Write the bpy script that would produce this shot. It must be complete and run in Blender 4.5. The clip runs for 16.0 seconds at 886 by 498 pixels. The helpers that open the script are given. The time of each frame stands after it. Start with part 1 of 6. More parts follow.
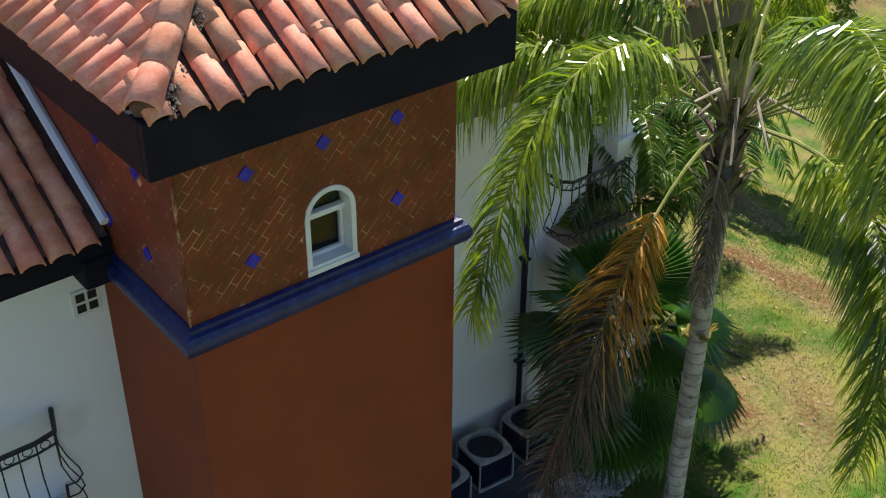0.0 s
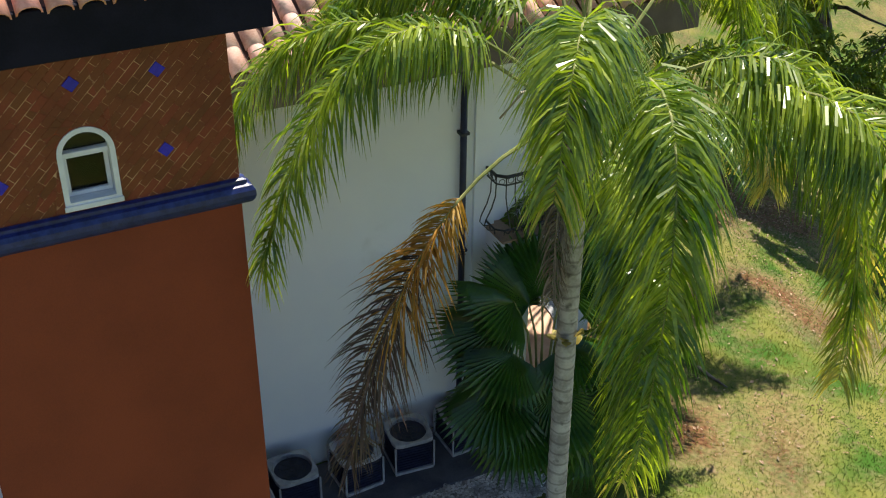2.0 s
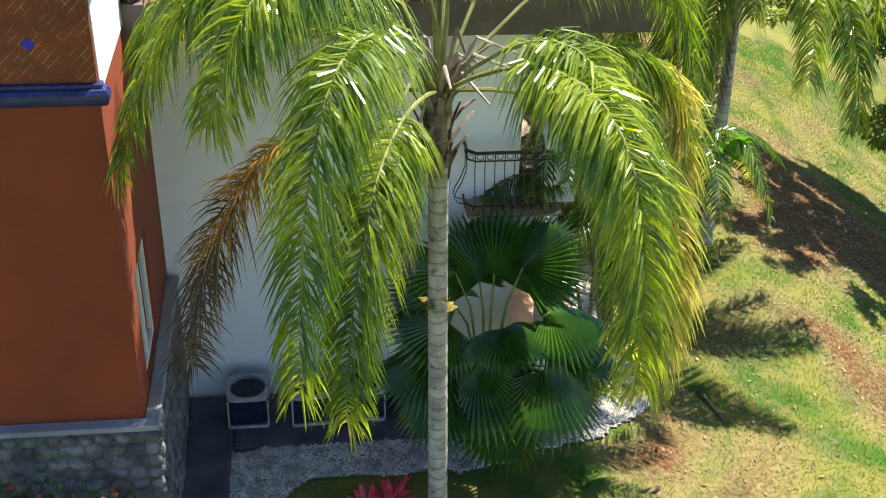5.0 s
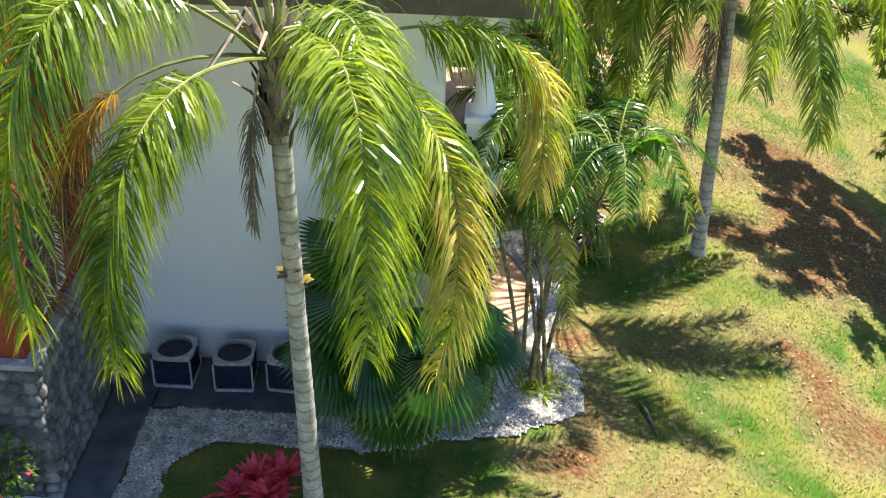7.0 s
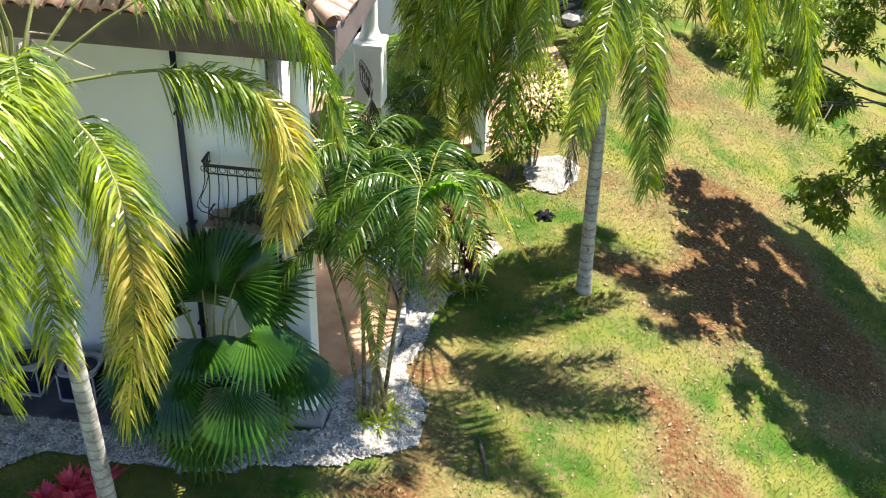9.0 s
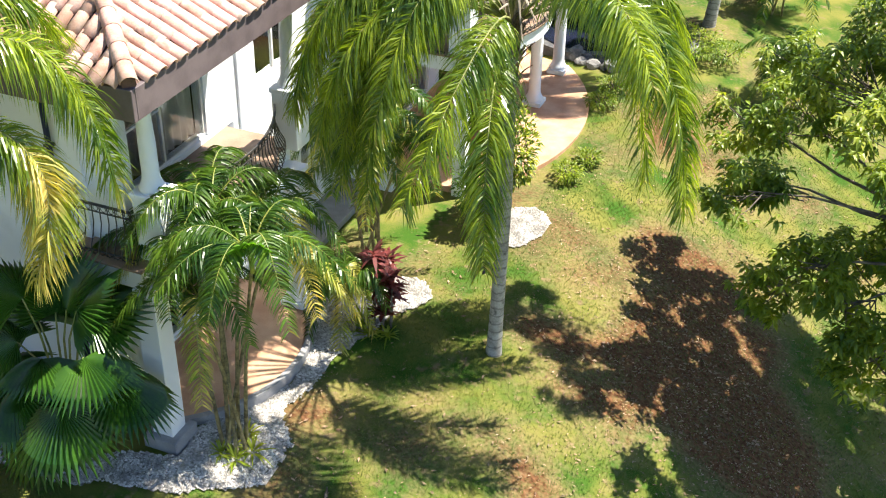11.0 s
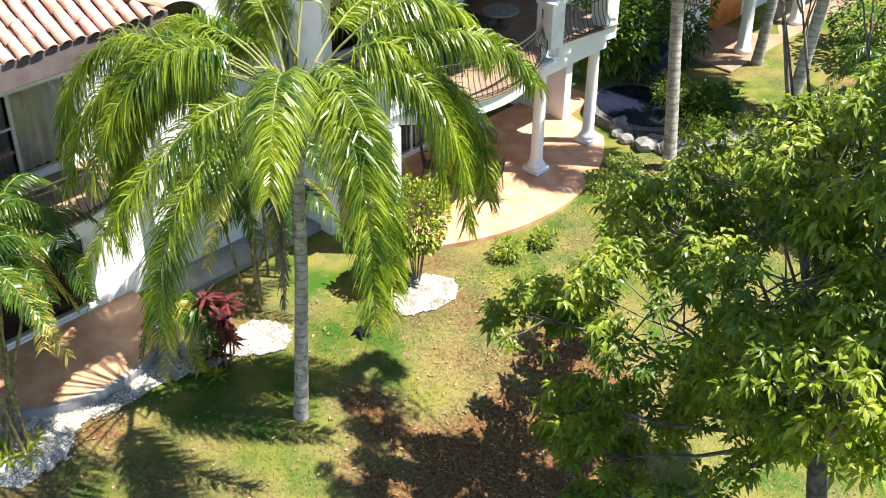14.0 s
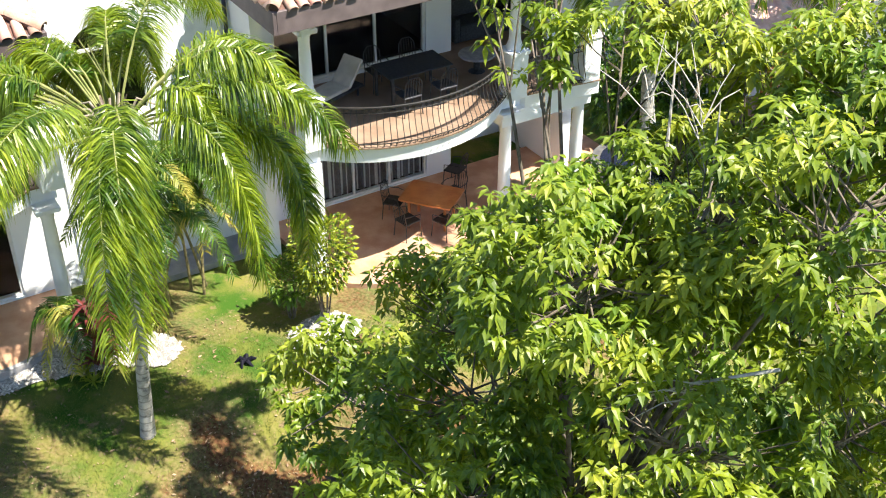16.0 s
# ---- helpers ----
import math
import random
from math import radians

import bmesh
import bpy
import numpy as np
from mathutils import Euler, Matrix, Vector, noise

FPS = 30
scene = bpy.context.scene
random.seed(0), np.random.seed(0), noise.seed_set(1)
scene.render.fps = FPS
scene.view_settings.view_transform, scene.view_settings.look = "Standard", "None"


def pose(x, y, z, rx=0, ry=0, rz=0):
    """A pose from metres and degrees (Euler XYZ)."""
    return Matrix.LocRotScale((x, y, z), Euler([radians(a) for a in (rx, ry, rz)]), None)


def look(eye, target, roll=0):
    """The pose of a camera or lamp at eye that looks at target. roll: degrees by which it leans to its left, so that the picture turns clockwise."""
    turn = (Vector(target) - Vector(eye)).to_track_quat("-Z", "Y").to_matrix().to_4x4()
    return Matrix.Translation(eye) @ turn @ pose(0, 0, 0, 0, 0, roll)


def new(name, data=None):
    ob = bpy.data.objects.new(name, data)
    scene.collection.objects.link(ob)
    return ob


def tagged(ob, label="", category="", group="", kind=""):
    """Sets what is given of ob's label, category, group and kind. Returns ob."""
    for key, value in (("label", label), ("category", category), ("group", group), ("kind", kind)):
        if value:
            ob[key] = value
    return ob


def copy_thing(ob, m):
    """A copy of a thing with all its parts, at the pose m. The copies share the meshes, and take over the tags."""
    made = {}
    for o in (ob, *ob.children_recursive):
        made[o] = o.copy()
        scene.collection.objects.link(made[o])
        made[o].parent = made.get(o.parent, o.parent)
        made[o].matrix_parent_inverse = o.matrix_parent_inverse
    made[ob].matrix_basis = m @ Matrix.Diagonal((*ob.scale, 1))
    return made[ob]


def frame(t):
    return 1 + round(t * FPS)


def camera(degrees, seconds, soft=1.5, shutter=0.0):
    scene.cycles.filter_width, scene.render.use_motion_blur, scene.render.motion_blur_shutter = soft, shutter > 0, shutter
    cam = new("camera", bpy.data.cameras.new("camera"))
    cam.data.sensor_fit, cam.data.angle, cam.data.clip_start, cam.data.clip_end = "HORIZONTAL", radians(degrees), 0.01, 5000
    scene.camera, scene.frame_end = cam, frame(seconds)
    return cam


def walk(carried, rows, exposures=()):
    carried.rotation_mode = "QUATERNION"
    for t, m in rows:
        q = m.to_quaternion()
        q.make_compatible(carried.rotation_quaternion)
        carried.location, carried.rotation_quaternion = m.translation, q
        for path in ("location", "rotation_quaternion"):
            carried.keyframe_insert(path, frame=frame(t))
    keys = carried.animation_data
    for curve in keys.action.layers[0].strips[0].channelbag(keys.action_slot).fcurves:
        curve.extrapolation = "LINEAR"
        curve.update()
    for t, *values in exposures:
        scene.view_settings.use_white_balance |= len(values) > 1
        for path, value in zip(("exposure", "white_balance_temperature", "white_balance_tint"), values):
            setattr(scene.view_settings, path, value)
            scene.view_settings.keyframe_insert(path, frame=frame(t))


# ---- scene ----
cam = camera(41.1, 16.0, soft=1.1)
METRES, EYE, TILT, LEAN, TURN = 40.0, 12.0, 0.0, 0.0, -38.9
ROWS = [
    (0.0, 0.0, 0.0, 0.0, 0.21, -32.85, -0.32),
    (0.5, 0.0264, 0.0015, -0.0002, 3.96, -32.92, -0.36),
    (1.0, 0.0516, 0.0025, -0.0019, 7.14, -32.78, -0.21),
    (1.5, 0.0759, 0.0023, -0.0041, 10.12, -32.51, -0.21),
    (2.0, 0.0983, 0.0036, -0.0049, 13.01, -32.45, -0.44),
    (2.5, 0.1193, 0.0063, -0.0047, 15.88, -32.45, -0.86),
    (3.0, 0.1394, 0.009, -0.0038, 18.51, -32.52, -1.08),
    (3.5, 0.1595, 0.0125, -0.0044, 21.32, -32.36, -1.21),
    (4.0, 0.1795, 0.0164, -0.0045, 24.52, -32.37, -1.42),
    (6.5, 0.2796, 0.0718, -0.0127, 41.65, -32.22, -1.31),
    (7.0, 0.2968, 0.087, -0.013, 42.58, -32.26, -1.27),
    (7.5, 0.315, 0.1045, -0.0115, 43.41, -32.41, -1.17),
    (8.0, 0.3325, 0.1228, -0.0079, 44.28, -32.46, -1.08),
    (8.5, 0.3493, 0.1404, -0.0035, 46.18, -32.38, -1.05),
    (9.0, 0.3678, 0.163, 0.0025, 48.83, -32.4, -0.99),
    (11.5, 0.4534, 0.3182, 0.0348, 65.07, -33.0, -0.88),
    (12.0, 0.4649, 0.3563, 0.0398, 68.59, -33.05, -0.8),
    (12.5, 0.4741, 0.3951, 0.0445, 72.08, -33.12, -0.72),
    (13.0, 0.4823, 0.4349, 0.0497, 75.56, -33.24, -0.66),
    (13.5, 0.4887, 0.4769, 0.0545, 79.03, -33.34, -0.58),
    (14.0, 0.4913, 0.5204, 0.0593, 82.65, -33.42, -0.49),
    (14.5, 0.4907, 0.5656, 0.0632, 86.35, -33.41, -0.34),
    (15.0, 0.4866, 0.612, 0.0679, 90.08, -33.47, -0.18),
    (15.5, 0.4797, 0.6587, 0.0723, 93.82, -33.5, -0.03),
    (16.0, 0.4701, 0.7052, 0.0763, 97.61, -33.54, 0.06),
]
walk(cam, [(t, pose(0, 0, EYE, TILT, LEAN, TURN) @ pose(METRES * x, METRES * y, METRES * z, 90 + pitch, roll, yaw)) for t, x, y, z, yaw, pitch, roll in ROWS],
     exposures=[(0.0, 0.85), (3.5, 1.22), (7.0, 1.62), (9.0, 1.6), (12.5, 1.46), (16.0, 1.5)])

# ---- world and sun ----
SUN = Vector((0.35, 0.315, 0.882)).normalized()
world = bpy.data.worlds.new("world")
scene.world = world
world.use_nodes = True
sky = world.node_tree.nodes.new("ShaderNodeTexSky")
sky.sky_type, sky.sun_disc = "NISHITA", False
sky.dust_density, sky.ozone_density = 0.3, 4.0
sky.sun_elevation, sky.sun_rotation = math.asin(SUN.z), math.atan2(SUN.x, SUN.y)
background = world.node_tree.nodes["Background"]
background.inputs["Strength"].default_value = 0.076
world.node_tree.links.new(sky.outputs["Color"], background.inputs["Color"])
lamp = bpy.data.lights.new("sun", "SUN")
lamp.energy, lamp.angle, lamp.color = 5.0, radians(0.5), (1.0, 0.93, 0.79)
new("sun", lamp).matrix_world = look(SUN * 60, (0, 0, 0))


# ---- materials ----
def material(name, a, b, rough=0.7, scale=3.0, fine=40.0, bump=0.2, metal=0.0, spread=0.0, island=False, through_light=0.0, spots=None, spec=0.5, gap=(0.35, 0.65)):
    """Two colours mixed by coarse and fine noise, with relief; spread varies whole pieces."""
    m = bpy.data.materials.new(name)
    m.use_nodes = True
    nodes, links = m.node_tree.nodes, m.node_tree.links
    shader = nodes["Principled BSDF"]
    coord = nodes.new("ShaderNodeTexCoord")
    geo = nodes.new("ShaderNodeNewGeometry")
    where = geo.outputs["Position"]
    coarse = nodes.new("ShaderNodeTexNoise")
    coarse.inputs["Scale"].default_value, coarse.inputs["Detail"].default_value = scale, 6
    links.new(where, coarse.inputs["Vector"])
    grain = nodes.new("ShaderNodeTexNoise")
    grain.inputs["Scale"].default_value, grain.inputs["Detail"].default_value = fine, 4
    links.new(where, grain.inputs["Vector"])
    blend = nodes.new("ShaderNodeMath")
    blend.operation = "MULTIPLY_ADD"
    links.new(grain.outputs["Fac"], blend.inputs[0])
    blend.inputs[1].default_value = 0.35
    links.new(coarse.outputs["Fac"], blend.inputs[2])
    ramp = nodes.new("ShaderNodeValToRGB")
    ramp.color_ramp.elements[0].position, ramp.color_ramp.elements[0].color = gap[0] + 0.17, (*a, 1)
    ramp.color_ramp.elements[1].position, ramp.color_ramp.elements[1].color = gap[1] + 0.17, (*b, 1)
    links.new(blend.outputs[0], ramp.inputs["Fac"])
    colour = ramp.outputs["Color"]
    if spots:
        tone, size, edge = spots
        blot = nodes.new("ShaderNodeTexNoise")
        blot.inputs["Scale"].default_value, blot.inputs["Detail"].default_value = size, 8
        links.new(where, blot.inputs["Vector"])
        cut = nodes.new("ShaderNodeMapRange")
        cut.inputs["From Min"].default_value, cut.inputs["From Max"].default_value = edge, edge + 0.12
        links.new(blot.outputs["Fac"], cut.inputs["Value"])
        mix = nodes.new("ShaderNodeMix")
        mix.data_type = "RGBA"
        links.new(cut.outputs["Result"], mix.inputs["Factor"])
        links.new(colour, mix.inputs["A"])
        mix.inputs["B"].default_value = (*tone, 1)
        colour = mix.outputs["Result"]
    if spread:
        chance = geo.outputs["Random Per Island"]
        if not island:
            chance = nodes.new("ShaderNodeObjectInfo").outputs["Random"]
        span = nodes.new("ShaderNodeMapRange")
        span.inputs["To Min"].default_value, span.inputs["To Max"].default_value = 1 - spread, 1 + spread
        links.new(chance, span.inputs["Value"])
        hue = nodes.new("ShaderNodeHueSaturation")
        links.new(colour, hue.inputs["Color"])
        links.new(span.outputs["Result"], hue.inputs["Value"])
        turn = nodes.new("ShaderNodeMapRange")
        turn.inputs["To Min"].default_value, turn.inputs["To Max"].default_value = 0.5 + spread * 0.05, 0.5 - spread * 0.05
        links.new(chance, turn.inputs["Value"])
        links.new(turn.outputs["Result"], hue.inputs["Hue"])
        colour = hue.outputs["Color"]
    links.new(colour, shader.inputs["Base Color"])
    shader.inputs["Roughness"].default_value = rough
    shader.inputs["Metallic"].default_value = metal
    shader.inputs["Specular IOR Level"].default_value = spec
    if bump:
        relief = nodes.new("ShaderNodeBump")
        relief.inputs["Strength"].default_value, relief.inputs["Distance"].default_value = bump, 0.02
        links.new(blend.outputs[0], relief.inputs["Height"])
        links.new(relief.outputs["Normal"], shader.inputs["Normal"])
    if through_light:
        lucent = nodes.new("ShaderNodeBsdfTranslucent")
        warm = nodes.new("ShaderNodeMix")
        warm.data_type, warm.blend_type = "RGBA", "MULTIPLY"
        warm.inputs["Factor"].default_value = 1.0
        links.new(colour, warm.inputs["A"])
        warm.inputs["B"].default_value = (1.9, 1.9, 0.75, 1)
        links.new(warm.outputs["Result"], lucent.inputs["Color"])
        both = nodes.new("ShaderNodeMixShader")
        both.inputs["Fac"].default_value = through_light
        links.new(shader.outputs["BSDF"], both.inputs[1])
        links.new(lucent.outputs["BSDF"], both.inputs[2])
        links.new(both.outputs["Shader"], nodes["Material Output"].inputs["Surface"])
    return m


WHITE = material("white_stucco", (0.8, 0.83, 0.9), (0.86, 0.885, 0.93), 0.85, 0.8, 60, 0.25, spots=((0.68, 0.7, 0.73), 0.9, 0.62))
RUST = material("rust_stucco", (0.205, 0.037, 0.011), (0.265, 0.049, 0.015), 0.8, 0.9, 70, 0.3)
BLUE = material("blue_glazed", (0.008, 0.014, 0.075), (0.022, 0.035, 0.15), 0.35, 14, 60, 0.25)
COBALT = material("cobalt_tile", (0.015, 0.01, 0.35), (0.03, 0.02, 0.5), 0.25, 9, 60, 0.1)
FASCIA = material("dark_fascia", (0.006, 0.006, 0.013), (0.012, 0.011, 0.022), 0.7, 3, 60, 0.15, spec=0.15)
FASCIA_L = material("brown_fascia", (0.11, 0.085, 0.09), (0.16, 0.125, 0.13), 0.6, 3, 60, 0.15)
TILE = material("roof_tile", (0.66, 0.235, 0.14), (0.86, 0.42, 0.29), 0.75, 5, 45, 0.3, spread=0.2, spots=((0.42, 0.22, 0.15), 6, 0.66))
TILE_OLD = material("weathered_roof_tile", (0.56, 0.30, 0.23), (0.76, 0.52, 0.43), 0.8, 4, 45, 0.3, spread=0.2, spots=((0.33, 0.25, 0.2), 4, 0.6))
MORTAR = material("mortar", (0.09, 0.05, 0.04), (0.18, 0.10, 0.08), 0.95, 8, 60, 0.6)
BRICK = material("clay_brick_tile", (0.15, 0.028, 0.009), (0.21, 0.043, 0.014), 0.5, 2.5, 60, 0.2, spread=0.16)
GROUT = material("pale_grout", (0.17, 0.04, 0.015), (0.62, 0.36, 0.2), 0.9, 5, 60, 0.3, gap=(0.45, 0.62))
LICHEN = material("roof_lichen", (0.05, 0.045, 0.04), (0.16, 0.14, 0.12), 0.95, 9, 60, 0.4, spread=0.4, island=True)
STONE = material("river_stone", (0.05, 0.054, 0.062), (0.17, 0.17, 0.18), 0.85, 6, 50, 0.4, spread=0.35)
JOINT = material("stone_joint", (0.07, 0.07, 0.08), (0.13, 0.13, 0.13), 0.95, 6, 50, 0.5)
CONCRETE = material("concrete", (0.22, 0.22, 0.24), (0.34, 0.34, 0.36), 0.9, 2, 60, 0.3, spots=((0.15, 0.15, 0.17), 2, 0.6))
SLATE = material("dark_blue_concrete", (0.05, 0.052, 0.075), (0.11, 0.112, 0.135), 0.9, 2, 60, 0.3, spots=((0.075, 0.075, 0.09), 2, 0.6))
PATIO = material("terracotta_paving", (0.44, 0.23, 0.14), (0.60, 0.37, 0.25), 0.6, 2.0, 40, 0.15, spread=0.1)
BALFLOOR = material("balcony_tiles", (0.22, 0.145, 0.10), (0.33, 0.23, 0.17), 0.6, 2.0, 40, 0.15)
GRAVEL = material("white_gravel", (0.27, 0.255, 0.24), (0.6, 0.57, 0.54), 0.9, 4, 40, 0.4, spread=0.3, island=True)
GRAVELBED = material("gravel_bed", (0.14, 0.13, 0.12), (0.42, 0.39, 0.36), 0.95, 12, 60, 1.0)


def lawn_material():
    """Short turf and bare reddish earth, mixed by the ground's own map of worn spots and painted tree shade."""
    m = material("lawn", (0.038, 0.096, 0.010), (0.168, 0.165, 0.038), 0.95, 1.1, 70, 0.35, gap=(0.38, 0.62), spec=0.15, spots=((0.19, 0.145, 0.075), 4.0, 0.6))
    nodes, links = m.node_tree.nodes, m.node_tree.links
    shader = nodes["Principled BSDF"]
    turf = shader.inputs["Base Color"].links[0].from_socket
    geo = nodes.new("ShaderNodeNewGeometry")
    wear_and_shade = nodes.new("ShaderNodeAttribute")
    wear_and_shade.attribute_name = "wear_and_shade"
    crumb = nodes.new("ShaderNodeTexNoise")
    crumb.inputs["Scale"].default_value, crumb.inputs["Detail"].default_value = 9.0, 8
    links.new(geo.outputs["Position"], crumb.inputs["Vector"])
    add = nodes.new("ShaderNodeMath")
    add.operation = "ADD"
    links.new(wear_and_shade.outputs["Fac"], add.inputs[0])
    links.new(crumb.outputs["Fac"], add.inputs[1])
    cut = nodes.new("ShaderNodeMapRange")
    cut.inputs["From Min"].default_value, cut.inputs["From Max"].default_value = 0.7, 1.55
    links.new(add.outputs[0], cut.inputs["Value"])
    earth = nodes.new("ShaderNodeValToRGB")
    earth.color_ramp.elements[0].color, earth.color_ramp.elements[1].color = (0.10, 0.06, 0.034, 1), (0.36, 0.26, 0.165, 1)
    earth.color_ramp.elements[0].position, earth.color_ramp.elements[1].position = 0.3, 0.75
    fine = nodes.new("ShaderNodeTexNoise")
    fine.inputs["Scale"].default_value, fine.inputs["Detail"].default_value = 16.0, 8
    links.new(geo.outputs["Position"], fine.inputs["Vector"])
    links.new(fine.outputs["Fac"], earth.inputs["Fac"])
    rich = nodes.new("ShaderNodeMapRange")
    rich.inputs["From Min"].default_value, rich.inputs["From Max"].default_value = 0.95, 1.5
    links.new(add.outputs[0], rich.inputs["Value"])
    # The barest earth is reddened and darkened, which deepens the tree's shade in colour.
    red = nodes.new("ShaderNodeMix")
    red.data_type, red.blend_type = "RGBA", "MULTIPLY"
    links.new(rich.outputs["Result"], red.inputs["Factor"])
    links.new(earth.outputs["Color"], red.inputs["A"])
    red.inputs["B"].default_value = (0.56, 0.38, 0.29, 1)
    mix = nodes.new("ShaderNodeMix")
    mix.data_type = "RGBA"
    links.new(cut.outputs["Result"], mix.inputs["Factor"])
    links.new(turf, mix.inputs["A"])
    links.new(red.outputs["Result"], mix.inputs["B"])
    links.new(mix.outputs["Result"], shader.inputs["Base Color"])
    return m


GRASS = lawn_material()
BLADE = material("grass_blade", (0.045, 0.1, 0.011), (0.16, 0.172, 0.034), 0.7, 0.7, 25, 0.0, spread=0.2, island=True, through_light=0.25)
LITTER = material("dry_leaf", (0.14, 0.085, 0.045), (0.36, 0.26, 0.16), 0.8, 3, 25, 0.0, spread=0.4, island=True)
FROND = material("palm_leaf", (0.06, 0.125, 0.010), (0.25, 0.32, 0.03), 0.3, 1.5, 25, 0.0, spread=0.42, island=True, through_light=0.44, spec=0.75)
FROND_Y = material("yellowing_palm_leaf", (0.19, 0.26, 0.03), (0.5, 0.41, 0.12), 0.45, 1.5, 25, 0.0, spread=0.3, island=True, through_light=0.35)
FROND_O = material("orange_palm_leaf", (0.27, 0.13, 0.014), (0.45, 0.24, 0.03), 0.6, 1.5, 25, 0.0, spread=0.3, island=True, through_light=0.2)
FROND_D = material("dead_palm_leaf", (0.032, 0.022, 0.018), (0.13, 0.085, 0.06), 0.8, 1.5, 25, 0.0, spread=0.4, island=True)
FROND_G = material("grey_dead_palm_leaf", (0.10, 0.08, 0.065), (0.26, 0.22, 0.18), 0.9, 1.5, 25, 0.0, spread=0.4, island=True)
CROTON = material("croton_leaf", (0.035, 0.085, 0.010), (0.34, 0.38, 0.025), 0.4, 9, 25, 0.0, gap=(0.4, 0.62), spread=0.2, island=True, through_light=0.2)
CANE = material("cane_palm_leaf", (0.022, 0.068, 0.009), (0.1, 0.18, 0.018), 0.34, 1.5, 25, 0.0, spread=0.25, island=True, through_light=0.3)
CANEBARK = material("cane_bark", (0.085, 0.07, 0.035), (0.3, 0.25, 0.12), 0.7, 9, 30, 0.3)
CANERIB = material("cane_rib", (0.12, 0.17, 0.03), (0.30, 0.30, 0.06), 0.5, 3, 30, 0.1)
FAN = material("fan_leaf", (0.014, 0.06, 0.008), (0.05, 0.13, 0.014), 0.28, 1.5, 25, 0.0, spread=0.15, island=True, through_light=0.25)
RACHIS = material("palm_rachis", (0.13, 0.16, 0.045), (0.27, 0.27, 0.11), 0.7, 3, 30, 0.1, spec=0.15)


def trunk_material():
    """Pale grey palm bark with dark ring scars and blotches."""
    m = material("palm_trunk", (0.25, 0.235, 0.215), (0.46, 0.44, 0.41), 0.9, 5, 30, 0.5, spots=((0.13, 0.12, 0.11), 7, 0.58))
    nodes, links = m.node_tree.nodes, m.node_tree.links
    shader = nodes["Principled BSDF"]
    bark = shader.inputs["Base Color"].links[0].from_socket
    geo = nodes.new("ShaderNodeNewGeometry")
    ring = nodes.new("ShaderNodeTexWave")
    ring.bands_direction = "Z"
    ring.inputs["Scale"].default_value, ring.inputs["Distortion"].default_value = 1.9, 2.2
    ring.inputs["Detail"].default_value, ring.inputs["Detail Scale"].default_value = 3.0, 2.5
    links.new(geo.outputs["Position"], ring.inputs["Vector"])
    cut = nodes.new("ShaderNodeMapRange")
    cut.inputs["From Min"].default_value, cut.inputs["From Max"].default_value = 0.16, 0.02
    cut.inputs["To Max"].default_value = 0.5
    links.new(ring.outputs["Fac"], cut.inputs["Value"])
    mix = nodes.new("ShaderNodeMix")
    mix.data_type = "RGBA"
    links.new(cut.outputs["Result"], mix.inputs["Factor"])
    links.new(bark, mix.inputs["A"])
    mix.inputs["B"].default_value = (0.09, 0.08, 0.07, 1)
    links.new(mix.outputs["Result"], shader.inputs["Base Color"])
    return m


TRUNK = trunk_material()
FIBRE = material("palm_fibre", (0.06, 0.046, 0.036), (0.24, 0.19, 0.15), 0.95, 5, 40, 0.5)
DRYSTEM = material("dry_petiole", (0.17, 0.14, 0.11), (0.36, 0.31, 0.25), 0.8, 4, 30, 0.3)
BRACT = material("yellow_bract", (0.2, 0.16, 0.025), (0.36, 0.29, 0.06), 0.6, 6, 30, 0.2)
PALEBARK = material("pale_twig", (0.32, 0.3, 0.27), (0.5, 0.47, 0.43), 0.9, 6, 50, 0.3)
BARK = material("tree_bark", (0.07, 0.052, 0.04), (0.2, 0.17, 0.14), 0.95, 6, 50, 0.6)
LEAF = material("tree_leaf", (0.07, 0.13, 0.009), (0.21, 0.27, 0.02), 0.4, 0.8, 20, 0.0, spread=0.3, island=True, through_light=0.36)
LEAF_Y = material("young_tree_leaf", (0.135, 0.225, 0.016), (0.28, 0.31, 0.034), 0.45, 0.8, 20, 0.0, spread=0.35, island=True, through_light=0.35)
IRON = material("wrought_iron", (0.012, 0.012, 0.014), (0.03, 0.028, 0.03), 0.5, 10, 60, 0.15)
ALU = material("white_frame", (0.7, 0.7, 0.7), (0.82, 0.82, 0.82), 0.4, 5, 60, 0.05)
NAVY = material("navy_metal", (0.008, 0.011, 0.035), (0.02, 0.025, 0.06), 0.45, 8, 60, 0.1)
ACGREY = material("condenser_trim", (0.26, 0.27, 0.3), (0.42, 0.42, 0.44), 0.5, 8, 60, 0.1)
CURTAIN = material("curtain", (0.55, 0.52, 0.48), (0.7, 0.67, 0.62), 0.9, 3, 60, 0.1)
# Near-black base colour that paints in the shade of interiors and holes.
SHADE_BLACK = material("painted_shade_black", (0.012, 0.012, 0.014), (0.02, 0.02, 0.022), 0.8, 3, 60, 0.0)
REDLEAF = material("red_leaf", (0.42, 0.02, 0.05), (0.7, 0.09, 0.13), 0.4, 6, 30, 0.0, spread=0.35, island=True, through_light=0.2)
CORDYLINE = material("dark_red_leaf", (0.07, 0.014, 0.018), (0.18, 0.04, 0.036), 0.45, 6, 30, 0.0, spread=0.35, island=True, through_light=0.2)
TABLE = material("varnished_wood", (0.40, 0.12, 0.03), (0.55, 0.2, 0.06), 0.3, 3, 60, 0.1)
ROCK = material("garden_rock", (0.09, 0.09, 0.092), (0.3, 0.29, 0.28), 0.9, 3, 30, 0.6, spread=0.3)


